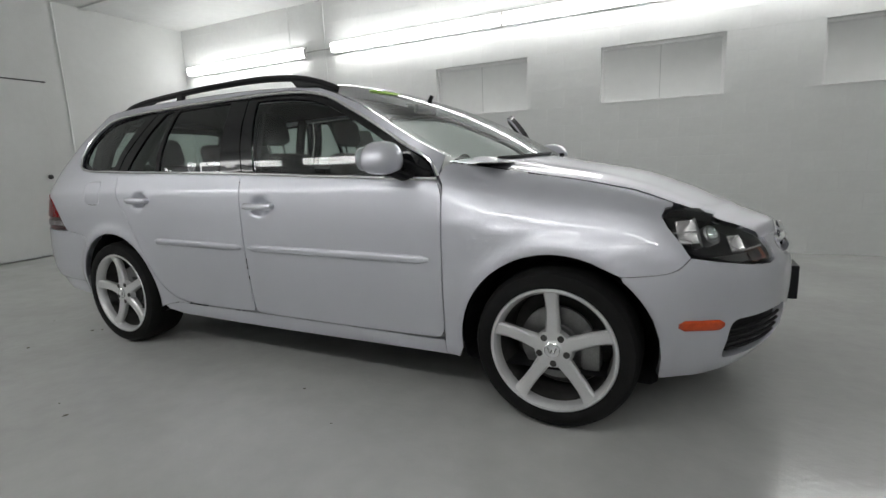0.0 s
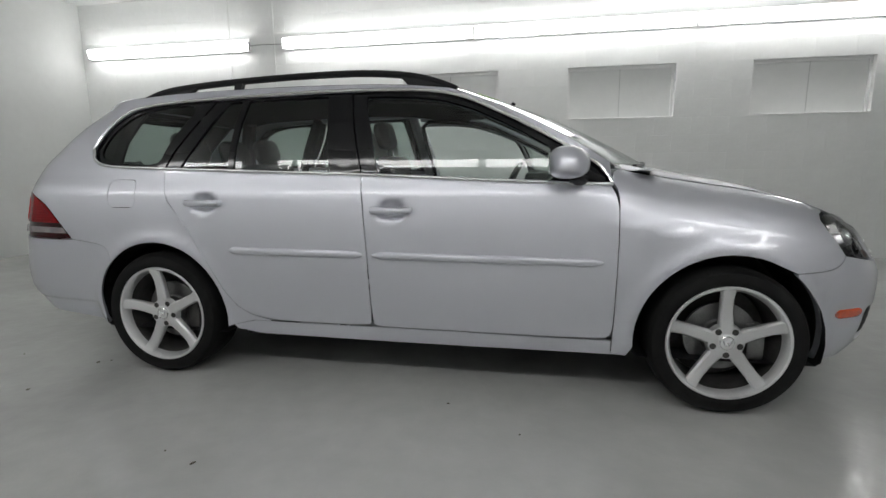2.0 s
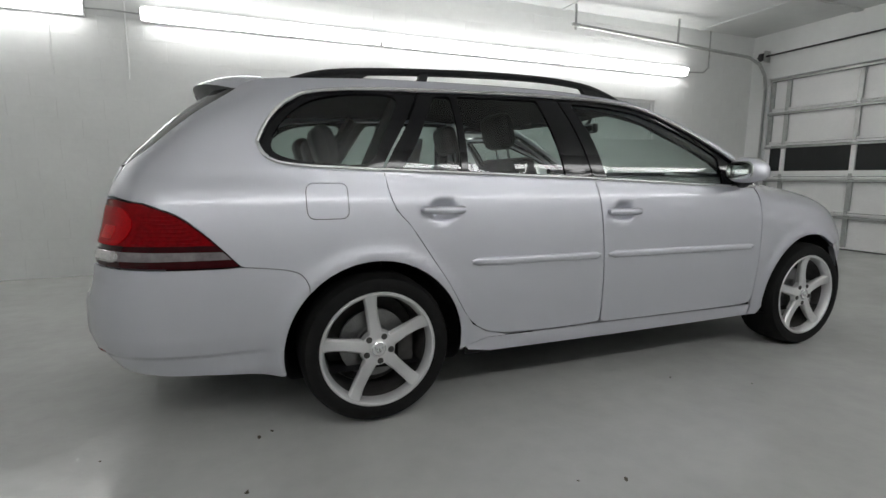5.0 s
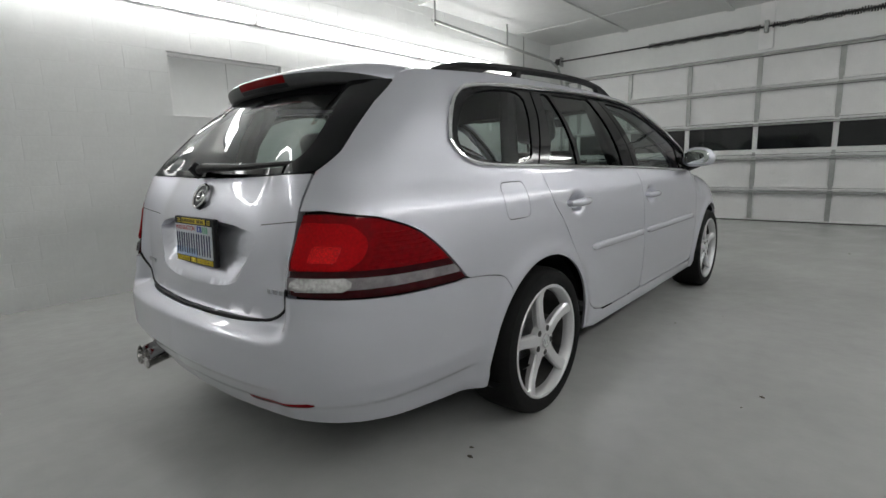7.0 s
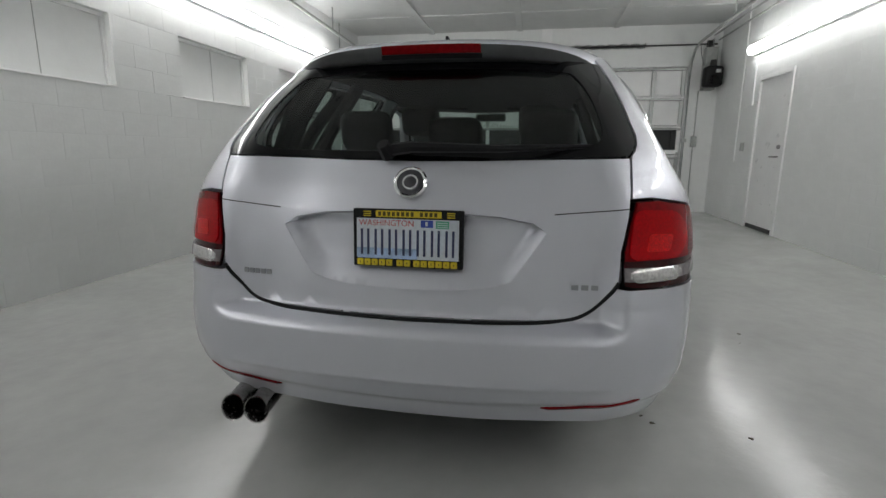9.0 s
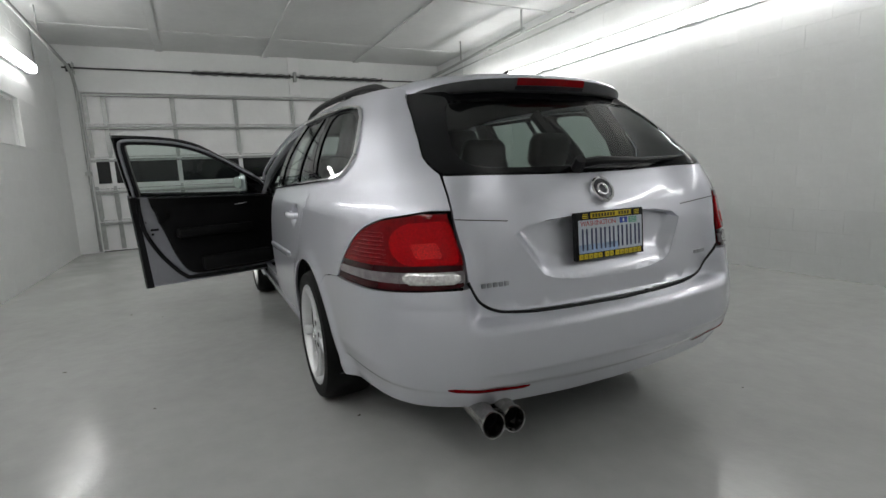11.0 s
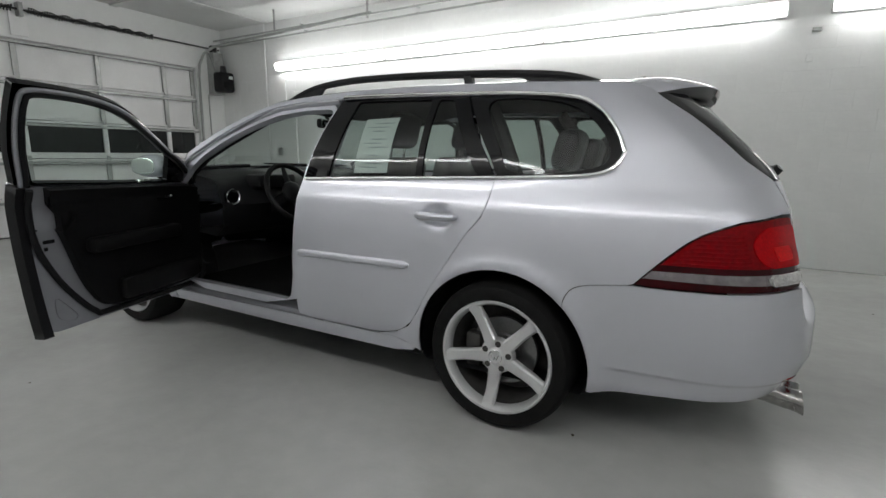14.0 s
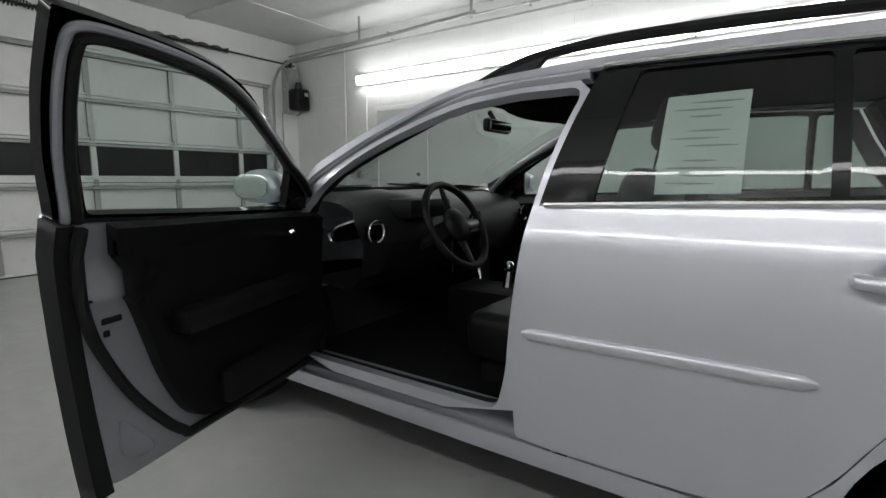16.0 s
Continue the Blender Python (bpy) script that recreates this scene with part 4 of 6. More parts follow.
# roof rails
for sd in (1, -1):
    bm = bmesh.new()
    pts = curve_pts([(-0.245, 1.352), (-0.12, 1.388), (0.08, 1.410), (0.31, 1.424), (0.62, 1.436), (0.94, 1.438), (1.18, 1.420), (1.32, 1.388), (1.42, 1.350)], 5)
    tube(bm, [(x, sd * (0.548 - 0.015 * smooth01((x - 1.1) / 0.4) - 0.015 * smooth01(-x / 0.3)), z) for x, z in pts], 0.0165, 8)
    rail = part("roof_rail", bm, BLACK, wagon, "black roof rail", smooth=True)
    for x0, x1, x2, x3 in ((-0.24, 0.02, -0.24, 0.10), (0.285, 0.325, 0.30, 0.34), (1.20, 1.40, 1.14, 1.40)):
        bm = bmesh.new()
        vs = []
        for xx, kk in ((x0, 0), (x1, 0), (x3, 1), (x2, 1)):
            zt = float(np.interp(xx, [p[0] for p in pts], [p[1] for p in pts])) if kk else interp(ROOF_EDGE, xx) + 0.0
            for o in (-0.014, 0.014):
                vs.append(bm.verts.new((xx, sd * (0.547 - 0.015 * smooth01((xx - 1.1) / 0.4) - 0.015 * smooth01(-xx / 0.3) + o), zt)))
        a = vs
        for f in ((0, 2, 4, 6), (1, 7, 5, 3), (0, 1, 3, 2), (2, 3, 5, 4), (4, 5, 7, 6), (6, 7, 1, 0)):
            bm.faces.new([a[i] for i in f])
        part("rail_foot", bm, BLACK, rail)

# emblem, plate, exhaust
ex = skin(0.0, 0.925)
en = skin_normal(0.0, 0.925)
EM = Matrix.Translation(ex + en * 0.002) @ Matrix.Rotation(math.atan2(en.z, -en.x), 4, "Y") @ Matrix.Rotation(radians(90), 4, "Z")
# Body crease from recess to lamp, its shade drawn as a black tube.
for u in (1, -1):
    bm = bmesh.new()
    tube(bm, [skin(u * sig_rear(y, z), z) for y, z in [(0.405 + 0.193 * k / 10, 0.850 + 0.020 * k / 10) for k in range(11)]], 0.0016, 6)
    part("tailgate_seam", bm, BLACK, tailgate, "thin black line for the crease's shade", smooth=True)
bm = bmesh.new()
lathe(bm, [(0.0, 0.008), (0.036, 0.010), (0.040, 0.008)], 28, (0, 0, 0))
em = part("round_emblem", bm, EMBLEM, tailgate, "plain round chrome emblem", smooth=True, M=EM)
bm = bmesh.new()
lathe(bm, [(0.038, 0.0), (0.039, 0.013), (0.044, 0.016), (0.049, 0.012), (0.050, 0.0)], 32, (0, 0, 0))
part("emblem_ring", bm, CHROME, em, smooth=True, M=EM)
bm = bmesh.new()
lathe(bm, [(0.016, 0.009), (0.018, 0.014), (0.023, 0.014), (0.025, 0.009)], 28, (0, 0, 0))
part("inner_ring", bm, CHROME, em, smooth=True, M=EM)
px = skin(0.0, 0.77).x
PM = Matrix.Translation((px + 0.008, 0, 0.774)) @ Matrix.Rotation(radians(3), 4, "Y")
plate = part("plate_frame", add_box(bmesh.new(), -0.012, 0.006, -0.160, 0.160, -0.083, 0.083, 0.004), BLACK, tailgate, "black plate frame with yellow letter bars", M=PM)
part("plate", box_bm(-0.015, -0.010, -0.148, 0.148, -0.058, 0.056), PLATE_WHITE, plate, "pale plate with dark bars", M=PM)
part("plate_wash", box_bm(-0.0156, -0.012, -0.03, 0.148, -0.058, -0.028), PLATE_WASH, plate, "pale blue wash on the plate", M=PM)


def word(name, body, size, m, parent, M, y, z, x):
    """Flat lettering facing the rear, centred on y, its foot at z."""
    cu = bpy.data.curves.new(name, "FONT")
    cu.body, cu.size, cu.extrude, cu.align_x = body, size, 0.0003, "CENTER"
    ob = bpy.data.objects.new(name, cu)
    bpy.context.scene.collection.objects.link(ob)
    me = bpy.data.meshes.new_from_object(ob.evaluated_get(bpy.context.evaluated_depsgraph_get()))
    bpy.data.objects.remove(ob)
    bm = bmesh.new()
    bm.from_mesh(me)
    bpy.data.meshes.remove(me)
    for v in bm.verts:
        v.co = Vector((x - v.co.z, y - v.co.x, z + v.co.y))
    return part(name, bm, m, parent, M=M)


word("lettering", "WASHINGTON", 0.0235, PLATE_RED, plate, PM, 0.060, 0.036, -0.0158)
for k in range(7):
    y = 0.123 - k * 0.041
    for o in (-0.0095, 0.0095):
        part("plate_bar", box_bm(-0.0165, -0.012, y + o - 0.0033, y + o + 0.0033, -0.048, 0.026), PLATE_INK, plate, M=PM)
part("sticker", box_bm(-0.0165, -0.012, -0.075, -0.040, 0.034, 0.054), PLATE_BLUE, plate, M=PM)
part("sticker_bar", box_bm(-0.0170, -0.012, -0.060, -0.053, 0.038, 0.050), PLATE_WHITE, plate, M=PM)
part("sticker", box_bm(-0.0165, -0.012, -0.120, -0.083, 0.032, 0.053), PLATE_GREEN, plate, M=PM)
for k in range(3):
    part("sticker_bar", box_bm(-0.0170, -0.012, -0.117, -0.087, 0.035 + 0.006 * k, 0.037 + 0.006 * k), PLATE_WHITE, plate, M=PM)
part("yellow_band", box_bm(-0.0135, -0.010, -0.098, 0.092, 0.0605, 0.0785), YELLOW, plate, M=PM)
for k in range(13):
    if k != 8:
        part("band_bar", box_bm(-0.0145, -0.012, 0.076 - 0.0135 * k, 0.0845 - 0.0135 * k, 0.0635, 0.0755), YELLOW_INK, plate, M=PM)
for y in (0.117, -0.125):
    for z in (0.063, 0.069, 0.075):
        part("yellow_mark", box_bm(-0.0142, -0.010, y - 0.011, y + 0.011, z - 0.0014, z + 0.0014), YELLOW, plate, M=PM)
# letter bars of the lower band: three words
for y, n in ((0.148, 5), (0.031, 2), (-0.018, 6)):
    for k in range(n):
        y1 = y - 0.0215 * k
        part("yellow_bar", box_bm(-0.0145, -0.010, y1 - 0.0185, y1, -0.0795, -0.0605, 0.002, seg=1), YELLOW, plate, M=PM)
        part("band_bar", box_bm(-0.0150, -0.012, y1 - 0.0105, y1 - 0.0080, -0.0725, -0.0675), YELLOW_INK, plate, M=PM)
for y0, y1, n in ((0.43, 0.53, 5), (-0.53, -0.45, 3)):
    for k in range(n):
        y = y0 + (y1 - y0) * k / n
        s = sig_rear(abs(y), 0.655, 1 if y > 0 else -1)
        p = skin(s, 0.655)
        part("badge_bar", box_bm(p.x - 0.004, p.x + 0.004, y, y + (y1 - y0) / n * 0.7, 0.648, 0.662), SILVER_SHADED, tailgate)
for y in (0.468, 0.546):
    bm = bmesh.new()
    lathe(bm, [(0.036, -0.16), (0.037, 0.05), (0.041, 0.066), (0.0405, 0.070), (0.0375, 0.068), (0.034, 0.05), (0.033, -0.10), (0.0, -0.10)], 28, (0, 0, 0))
    for v in bm.verts:
        v.co.y -= 0.30 * v.co.z if v.co.y > 0.03 else 0.0
    tail = part("tailpipe", bm, PIPE, wagon, "chrome twin tailpipe tip, sooty inside", smooth=True, M=Matrix.Translation((-0.945, y, 0.243)) @ Matrix.Rotation(radians(-9), 4, "Y") @ Matrix.Rotation(radians(90), 4, "Z"))
    bm = bmesh.new()
    lathe(bm, [(0.0355, 0.045), (0.0328, 0.03), (0.0328, -0.095), (0.0, -0.095)], 24, (0, 0, 0))
    part("pipe_bore", bm, BLACK, tail, "black soot", smooth=True, M=Matrix.Translation((-0.945, y, 0.243)) @ Matrix.Rotation(radians(-9), 4, "Y") @ Matrix.Rotation(radians(90), 4, "Z"))
bm = bmesh.new()
tube(bm, [(-0.86, 0.50, 0.265), (-0.6, 0.47, 0.26)], 0.045, 12)
part("silencer", bm, IRON, wagon, smooth=True)
bm = bmesh.new()
add_box(bm, -0.72, 3.1, -0.5, 0.5, 0.2, 0.29)
add_box(bm, 0.42, 2.1, -0.8, 0.8, 0.2, 0.27)
part("underbody", bm, BLACK, wagon)


# wheels
def wheel(wx, sd, turn):
    y = sd * 0.870
    bm = bmesh.new()
    lathe(bm, [(0.232, 0.012), (0.240, 0.016), (0.262, 0.018), (0.282, 0.013), (0.293, -0.004), (0.299, -0.03), (0.300, -0.10), (0.299, -0.16), (0.292, -0.19), (0.255, -0.197), (0.215, -0.185)], 64, (wx, y, WHEEL_Z), sd)
    rim = bmesh.new()
    lathe(rim, [(0.232, 0.010), (0.229, 0.014), (0.220, 0.013), (0.214, 0.004), (0.208, -0.012), (0.206, -0.03)], 64, (wx, y, WHEEL_Z), sd)
    w = part("wheel", rim, ALLOY, wagon, "five-spoke silver alloy wheel", smooth=True)
    barrel = bmesh.new()
    lathe(barrel, [(0.206, -0.03), (0.200, -0.08), (0.196, -0.17)], 48, (wx, y, WHEEL_Z), sd)
    part("barrel", barrel, IRON, w, "dark inner rim", smooth=True)
    part("tyre", bm, TYRE, w, "black tyre", smooth=True)
    for k in range(5):
        a = radians(turn + 72 * k)
        bm = bmesh.new()
        rows = []
        for r, hw, o, d in ((0.030, 0.030, -0.004, 0.03), (0.065, 0.027, -0.006, 0.03), (0.12, 0.0235, -0.010, 0.028), (0.17, 0.0235, -0.008, 0.026), (0.2, 0.026, 0.0, 0.022), (0.218, 0.030, 0.008, 0.02)):
            ring = []
            for tt, oo in ((-1, -d), (-1, -0.008), (-0.72, 0.0), (0, 0.0015), (0.72, 0.0), (1, -0.008), (1, -d)):
                lx, lz = r, hw * tt
                ring.append(bm.verts.new((wx + lx * math.cos(a) - lz * math.sin(a), y + sd * (o + oo), WHEEL_Z + lx * math.sin(a) + lz * math.cos(a))))
            rows.append(ring)
        for p, q in zip(rows, rows[1:]):
            for j in range(6):
                bm.faces.new((p[j], p[j + 1], q[j + 1], q[j]))
        part("spoke", bm, ALLOY, w, smooth=True)
        b = a + radians(36)
        bm = bmesh.new()
        c = (wx + 0.052 * math.cos(b), y + sd * -0.004, WHEEL_Z + 0.052 * math.sin(b))
        add_cyl(bm, c, (c[0], c[1] - sd * 0.02, c[2]), 0.0125, n=12)
        part("lug_bolt", bm, IRON, w)
    bm = bmesh.new()
    lathe(bm, [(0.0, 0.004), (0.027, 0.003), (0.031, -0.001), (0.040, -0.004), (0.068, -0.007), (0.075, -0.03)], 32, (wx, y, WHEEL_Z), sd)
    part("hub", bm, ALLOY, w, smooth=True)
    bm = bmesh.new()
    for p, q in (((-0.016, 0.012), (-0.006, -0.012)), ((0.016, 0.012), (0.006, -0.012)), ((-0.006, -0.012), (0, 0.004)), ((0.006, -0.012), (0, 0.004))):
        tube(bm, [(wx + p[0], y + sd * 0.004, WHEEL_Z + p[1]), (wx + q[0], y + sd * 0.004, WHEEL_Z + q[1])], 0.003, 6)
    lathe(bm, [(0.024, 0.002), (0.026, 0.006), (0.029, 0.004), (0.030, -0.001)], 24, (wx, y, WHEEL_Z), sd)
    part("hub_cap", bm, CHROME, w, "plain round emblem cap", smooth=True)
    bm = bmesh.new()
    lathe(bm, [(0.0, -0.075), (0.07, -0.07), (0.075, -0.085), (0.14, -0.085), (0.14, -0.105), (0.05, -0.105)], 40, (wx, y, WHEEL_Z), sd)
    part("brake_disc", bm, STEEL, w, "steel brake disc", smooth=True)
    bm = bmesh.new()
    add_box(bm, wx + 0.09, wx + 0.16, min(y - sd * 0.05, y - sd * 0.125), max(y - sd * 0.05, y - sd * 0.125), WHEEL_Z - 0.085, WHEEL_Z + 0.06, 0.015)
    part("brake_caliper", bm, STEEL if wx > 1 else IRON, w, smooth=True)
    bm = bmesh.new()
    lathe(bm, [(0.19, -0.16), (0.02, -0.165)], 32, (wx, y, WHEEL_Z), sd)
    part("backing_plate", bm, IRON, w)


for sd in (-1, 1):
    wheel(WHEELS_X[0], sd, 98 if sd < 0 else 62)
    wheel(WHEELS_X[1], sd, 92 if sd < 0 else 80)

# ==== the driver door from inside, the jambs and the cabin ====
front_door = [o for o in wagon.children if o.name.startswith("front_door") and o.get("label")][0]
DL = [(1.062, 0.955), (1.577, 0.932), (2.07, 0.912), (2.105, 0.86), (2.107, 0.70), (2.098, 0.42), (2.09, 0.302), (2.0, 0.294), (1.25, 0.30), (1.115, 0.302), (1.104, 0.34), (1.097, 0.55), (1.083, 0.75)]
dl = chaikin(side_loop(DL, 1), 2, (0, 1, 2))
panel("inner_frame", dl, SILVER_SHADED, front_door, "silver inner door frame", gap=0, lift=-0.050, fold=-0.01, step=0.06, M=OPEN)
TR = [(1.150, 0.955), (1.577, 0.945), (2.06, 0.925), (2.08, 0.80), (2.075, 0.40), (2.0, 0.338), (1.50, 0.338), (1.375, 0.350), (1.30, 0.478), (1.235, 0.698), (1.19, 0.80)]
tr = chaikin(side_loop(TR, 1), 2, (0, 1, 2))
trim = panel("door_trim", tr, CLOTH, front_door, "black door trim with chrome latch", gap=0, lift=-0.088, fold=-0.035, step=0.05, M=OPEN)
# black band along the rear edge, over the door's thickness
ET = [(1.041, 0.955), (1.061, 0.75), (1.074, 0.55), (1.083, 0.293), (1.126, 0.293), (1.113, 0.55), (1.098, 0.75), (1.080, 0.955)]
panel("edge_trim", side_loop(ET, 1), BLACK, front_door, "black band along the rear edge", gap=0, lift=-0.055, fold=-0.051, step=0.05, M=OPEN)
SEAL = curve_pts([(1.088, 0.95), (1.098, 0.80), (1.115, 0.70), (1.150, 0.609), (1.222, 0.477), (1.335, 0.340), (1.42, 0.318), (1.95, 0.312), (2.07, 0.335), (2.095, 0.45), (2.095, 0.85)], 5)
bm = bmesh.new()
tube(bm, [skin(sig_at(x, z, 1), z) - skin_normal(sig_at(x, z, 1), z) * 0.062 for x, z in SEAL], 0.014, 8)
part("door_seal", bm, BLACK, front_door, "black rubber seal", smooth=True, M=OPEN)
for x, z, w, h in ((1.141, 0.809, 0.009, 0.009), (1.130, 0.763, 0.006, 0.006), (1.180, 0.703, 0.026, 0.008), (1.165, 0.672, 0.008, 0.008)):
    bm = bmesh.new()
    s = sig_at(x, z, 1)
    p = skin(s, z) - skin_normal(s, z) * 0.0505
    add_box(bm, p.x - w, p.x + w, p.y - 0.004, p.y + 0.004, p.z - h, p.z + h, 0.003)
    part("latch_slot" if w > 0.02 else "screw_hole", bm, BLACK, front_door, M=OPEN)
# stamped plate in the lower rear corner
ST = chaikin([(1.155, 0.34), (1.27, 0.325), (1.20, 0.42), (1.16, 0.46)], 2)
panel("stamped_corner", side_loop(ST, 1), SILVER_SHADED, front_door, gap=0, lift=-0.054, fold=0.005, step=0.03, M=OPEN)
bm = bmesh.new()
s = sig_at(1.80, 0.845, 1)
p = skin(s, 0.845)
tube(bm, [(1.73, p.y - 0.105, 0.842), (1.79, p.y - 0.115, 0.845), (1.82, p.y - 0.108, 0.850)], (0.006, 0.009, 0.014), 8)
part("inner_latch", bm, CHROME, trim, "chrome latch lever", smooth=True, M=OPEN)
bm = bmesh.new()
add_box(bm, 1.3, 1.85, p.y - 0.15, p.y - 0.08, 0.63, 0.70, 0.02)
part("armrest", bm, CLOTH, trim, smooth=True, M=OPEN)
bm = bmesh.new()
add_box(bm, 1.45, 1.98, p.y - 0.135, p.y - 0.08, 0.37, 0.48, 0.025)
part("door_pocket", bm, CLOTH, trim, smooth=True, M=OPEN)
# inner side of the window frame
TOPS = [(0.985, 1.322), (1.10, 1.328), (1.25, 1.322), (1.383, 1.303), (1.52, 1.262), (1.657, 1.199), (1.80, 1.122), (1.93, 1.049), (2.03, 0.975), (2.06, 0.92)]


def frame_tube(name, back, down, depth, r, m, label):
    pts = [(1.045 + back, 0.955), (1.02 + back, 1.07), (0.985 + back, 1.21), (0.966 + back, 1.29 - down * 0.5)] + [(x + (back * 0.8 if x < 1 else 0), z - down) for x, z in TOPS]
    bm = bmesh.new()
    tube(bm, [skin(sig_at(x, z, 1), z) - skin_normal(sig_at(x, z, 1), z) * depth for x, z in curve_pts(pts, 4)], r, 8)
    part(name, bm, m, front_door, label, smooth=True, M=OPEN)


frame_tube("frame_lining", 0.028, 0.0, 0.036, 0.010, SILVER_SHADED, "silver frame edge")
frame_tube("frame_seal", 0.050, 0.013, 0.040, 0.012, BLACK, "black rubber seal")
frame_tube("glass_channel", 0.066, 0.022, 0.026, 0.008, STEEL, "grey glass channel")
for z in (0.42, 0.72):
    part("hinge", box_bm(2.06, 2.14, 0.78, 0.84, z, z + 0.05, 0.006), SILVER_SHADED, wagon)
bm = bmesh.new()
tube(bm, [(2.02, 0.80, 0.58), (2.08, 0.90, 0.575)], 0.010, 6)
part("check_strap", bm, STEEL, wagon)

# jambs
for sd in (1, -1):
    part("sill_plate", box_bm(0.55, 2.1, min(sd * 0.66, sd * 0.828), max(sd * 0.66, sd * 0.828), 0.23, 0.302, 0.018), SILVER_SHADED, wagon, "silver door sill", smooth=True)
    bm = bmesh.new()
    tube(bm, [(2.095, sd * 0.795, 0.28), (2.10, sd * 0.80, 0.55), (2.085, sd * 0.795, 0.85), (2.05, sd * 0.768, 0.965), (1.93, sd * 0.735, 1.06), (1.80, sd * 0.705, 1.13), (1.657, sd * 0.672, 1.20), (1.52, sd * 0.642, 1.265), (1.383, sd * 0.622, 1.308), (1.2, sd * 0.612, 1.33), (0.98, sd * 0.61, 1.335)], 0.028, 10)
    part("front_pillar", bm, SILVER_SHADED, wagon, "silver door opening pillar", smooth=True)
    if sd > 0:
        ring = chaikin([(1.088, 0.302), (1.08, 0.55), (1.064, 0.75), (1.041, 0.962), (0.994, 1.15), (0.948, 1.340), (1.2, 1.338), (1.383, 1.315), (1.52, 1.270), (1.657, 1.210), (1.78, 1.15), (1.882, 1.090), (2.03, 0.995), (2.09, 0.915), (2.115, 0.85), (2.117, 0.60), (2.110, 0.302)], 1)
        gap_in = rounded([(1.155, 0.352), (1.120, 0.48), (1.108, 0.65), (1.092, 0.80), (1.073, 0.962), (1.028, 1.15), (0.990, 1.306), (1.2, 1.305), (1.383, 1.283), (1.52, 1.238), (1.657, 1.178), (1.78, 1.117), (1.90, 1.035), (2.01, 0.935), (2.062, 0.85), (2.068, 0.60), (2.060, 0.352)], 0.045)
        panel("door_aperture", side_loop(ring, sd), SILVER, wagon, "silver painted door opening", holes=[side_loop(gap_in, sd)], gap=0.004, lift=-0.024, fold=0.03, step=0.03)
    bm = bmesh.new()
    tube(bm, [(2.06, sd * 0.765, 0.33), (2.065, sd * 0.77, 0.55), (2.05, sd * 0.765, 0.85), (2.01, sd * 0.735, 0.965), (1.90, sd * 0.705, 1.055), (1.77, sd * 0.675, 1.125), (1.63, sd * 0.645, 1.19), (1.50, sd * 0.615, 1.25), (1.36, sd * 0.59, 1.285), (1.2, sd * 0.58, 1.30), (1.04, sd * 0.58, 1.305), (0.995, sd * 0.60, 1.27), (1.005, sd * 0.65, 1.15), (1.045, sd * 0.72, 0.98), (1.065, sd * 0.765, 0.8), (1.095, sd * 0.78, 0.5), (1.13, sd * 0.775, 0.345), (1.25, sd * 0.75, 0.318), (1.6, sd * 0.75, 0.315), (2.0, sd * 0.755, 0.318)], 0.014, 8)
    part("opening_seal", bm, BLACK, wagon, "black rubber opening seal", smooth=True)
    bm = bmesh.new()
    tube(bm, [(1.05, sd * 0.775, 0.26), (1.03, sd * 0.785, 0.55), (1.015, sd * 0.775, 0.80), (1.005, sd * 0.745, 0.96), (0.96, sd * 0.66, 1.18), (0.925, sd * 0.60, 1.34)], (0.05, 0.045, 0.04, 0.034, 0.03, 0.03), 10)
    part("centre_pillar", bm, SILVER_SHADED if sd > 0 else CLOTH, wagon, smooth=True)
    bm = bmesh.new()
    tube(bm, [(0.0, sd * 0.72, 0.95), (0.12, sd * 0.63, 1.17), (0.22, sd * 0.56, 1.33)], 0.035, 8)
    part("rear_pillar_lining", bm, CARPET, wagon, smooth=True)
    bm = bmesh.new()
    tube(bm, [(-0.42, sd * 0.66, 0.95), (-0.38, sd * 0.60, 1.15), (-0.30, sd * 0.52, 1.32)], 0.05, 8)
    part("rear_pillar_lining", bm, CARPET, wagon, smooth=True)
    # cargo side lining
    loop = side_loop([(0.06, 0.98), (-0.3, 1.0), (-0.55, 0.95), (-0.6, 0.7), (-0.3, 0.68), (0.1, 0.70), (0.3, 0.5)], sd)
    panel("cargo_lining", loop, CARPET, wagon, step=0.1, fold=0, lift=-0.09)

# cabin
bm = bmesh.new()
add_box(bm, 0.35, 2.2, -0.74, 0.74, 0.25, 0.30, 0.01)
add_box(bm, -0.75, 0.4, -0.52, 0.52, 0.25, 0.62, 0.02)
part("carpet", bm, CARPET, wagon)
bm = bmesh.new()
prof = [(2.12, 0.62), (1.86, 0.60), (1.80, 0.66), (1.79, 0.78), (1.83, 0.86), (1.86, 0.905), (1.93, 0.935), (2.08, 0.955), (2.22, 0.975), (2.3, 0.97)]
rings = []
for k in range(21):
    u = -1 + k / 10
    bulge = 0.035 * math.exp(-(((u - 0.52) / 0.2) ** 2))
    rings.append([bm.verts.new((x - (0.05 * math.exp(-(((u - 0.52) / 0.25) ** 2)) if z > 0.7 else 0), u * (0.73 - 0.02 * (z > 0.9)), z + (bulge if x < 2.1 and z > 0.8 else 0))) for x, z in prof])
for a, b in zip(rings, rings[1:]):
    for j in range(len(prof) - 1):
        bm.faces.new((a[j], a[j + 1], b[j + 1], b[j]))
dash = part("dashboard", bm, BLACK, wagon, "black dashboard", smooth=True)
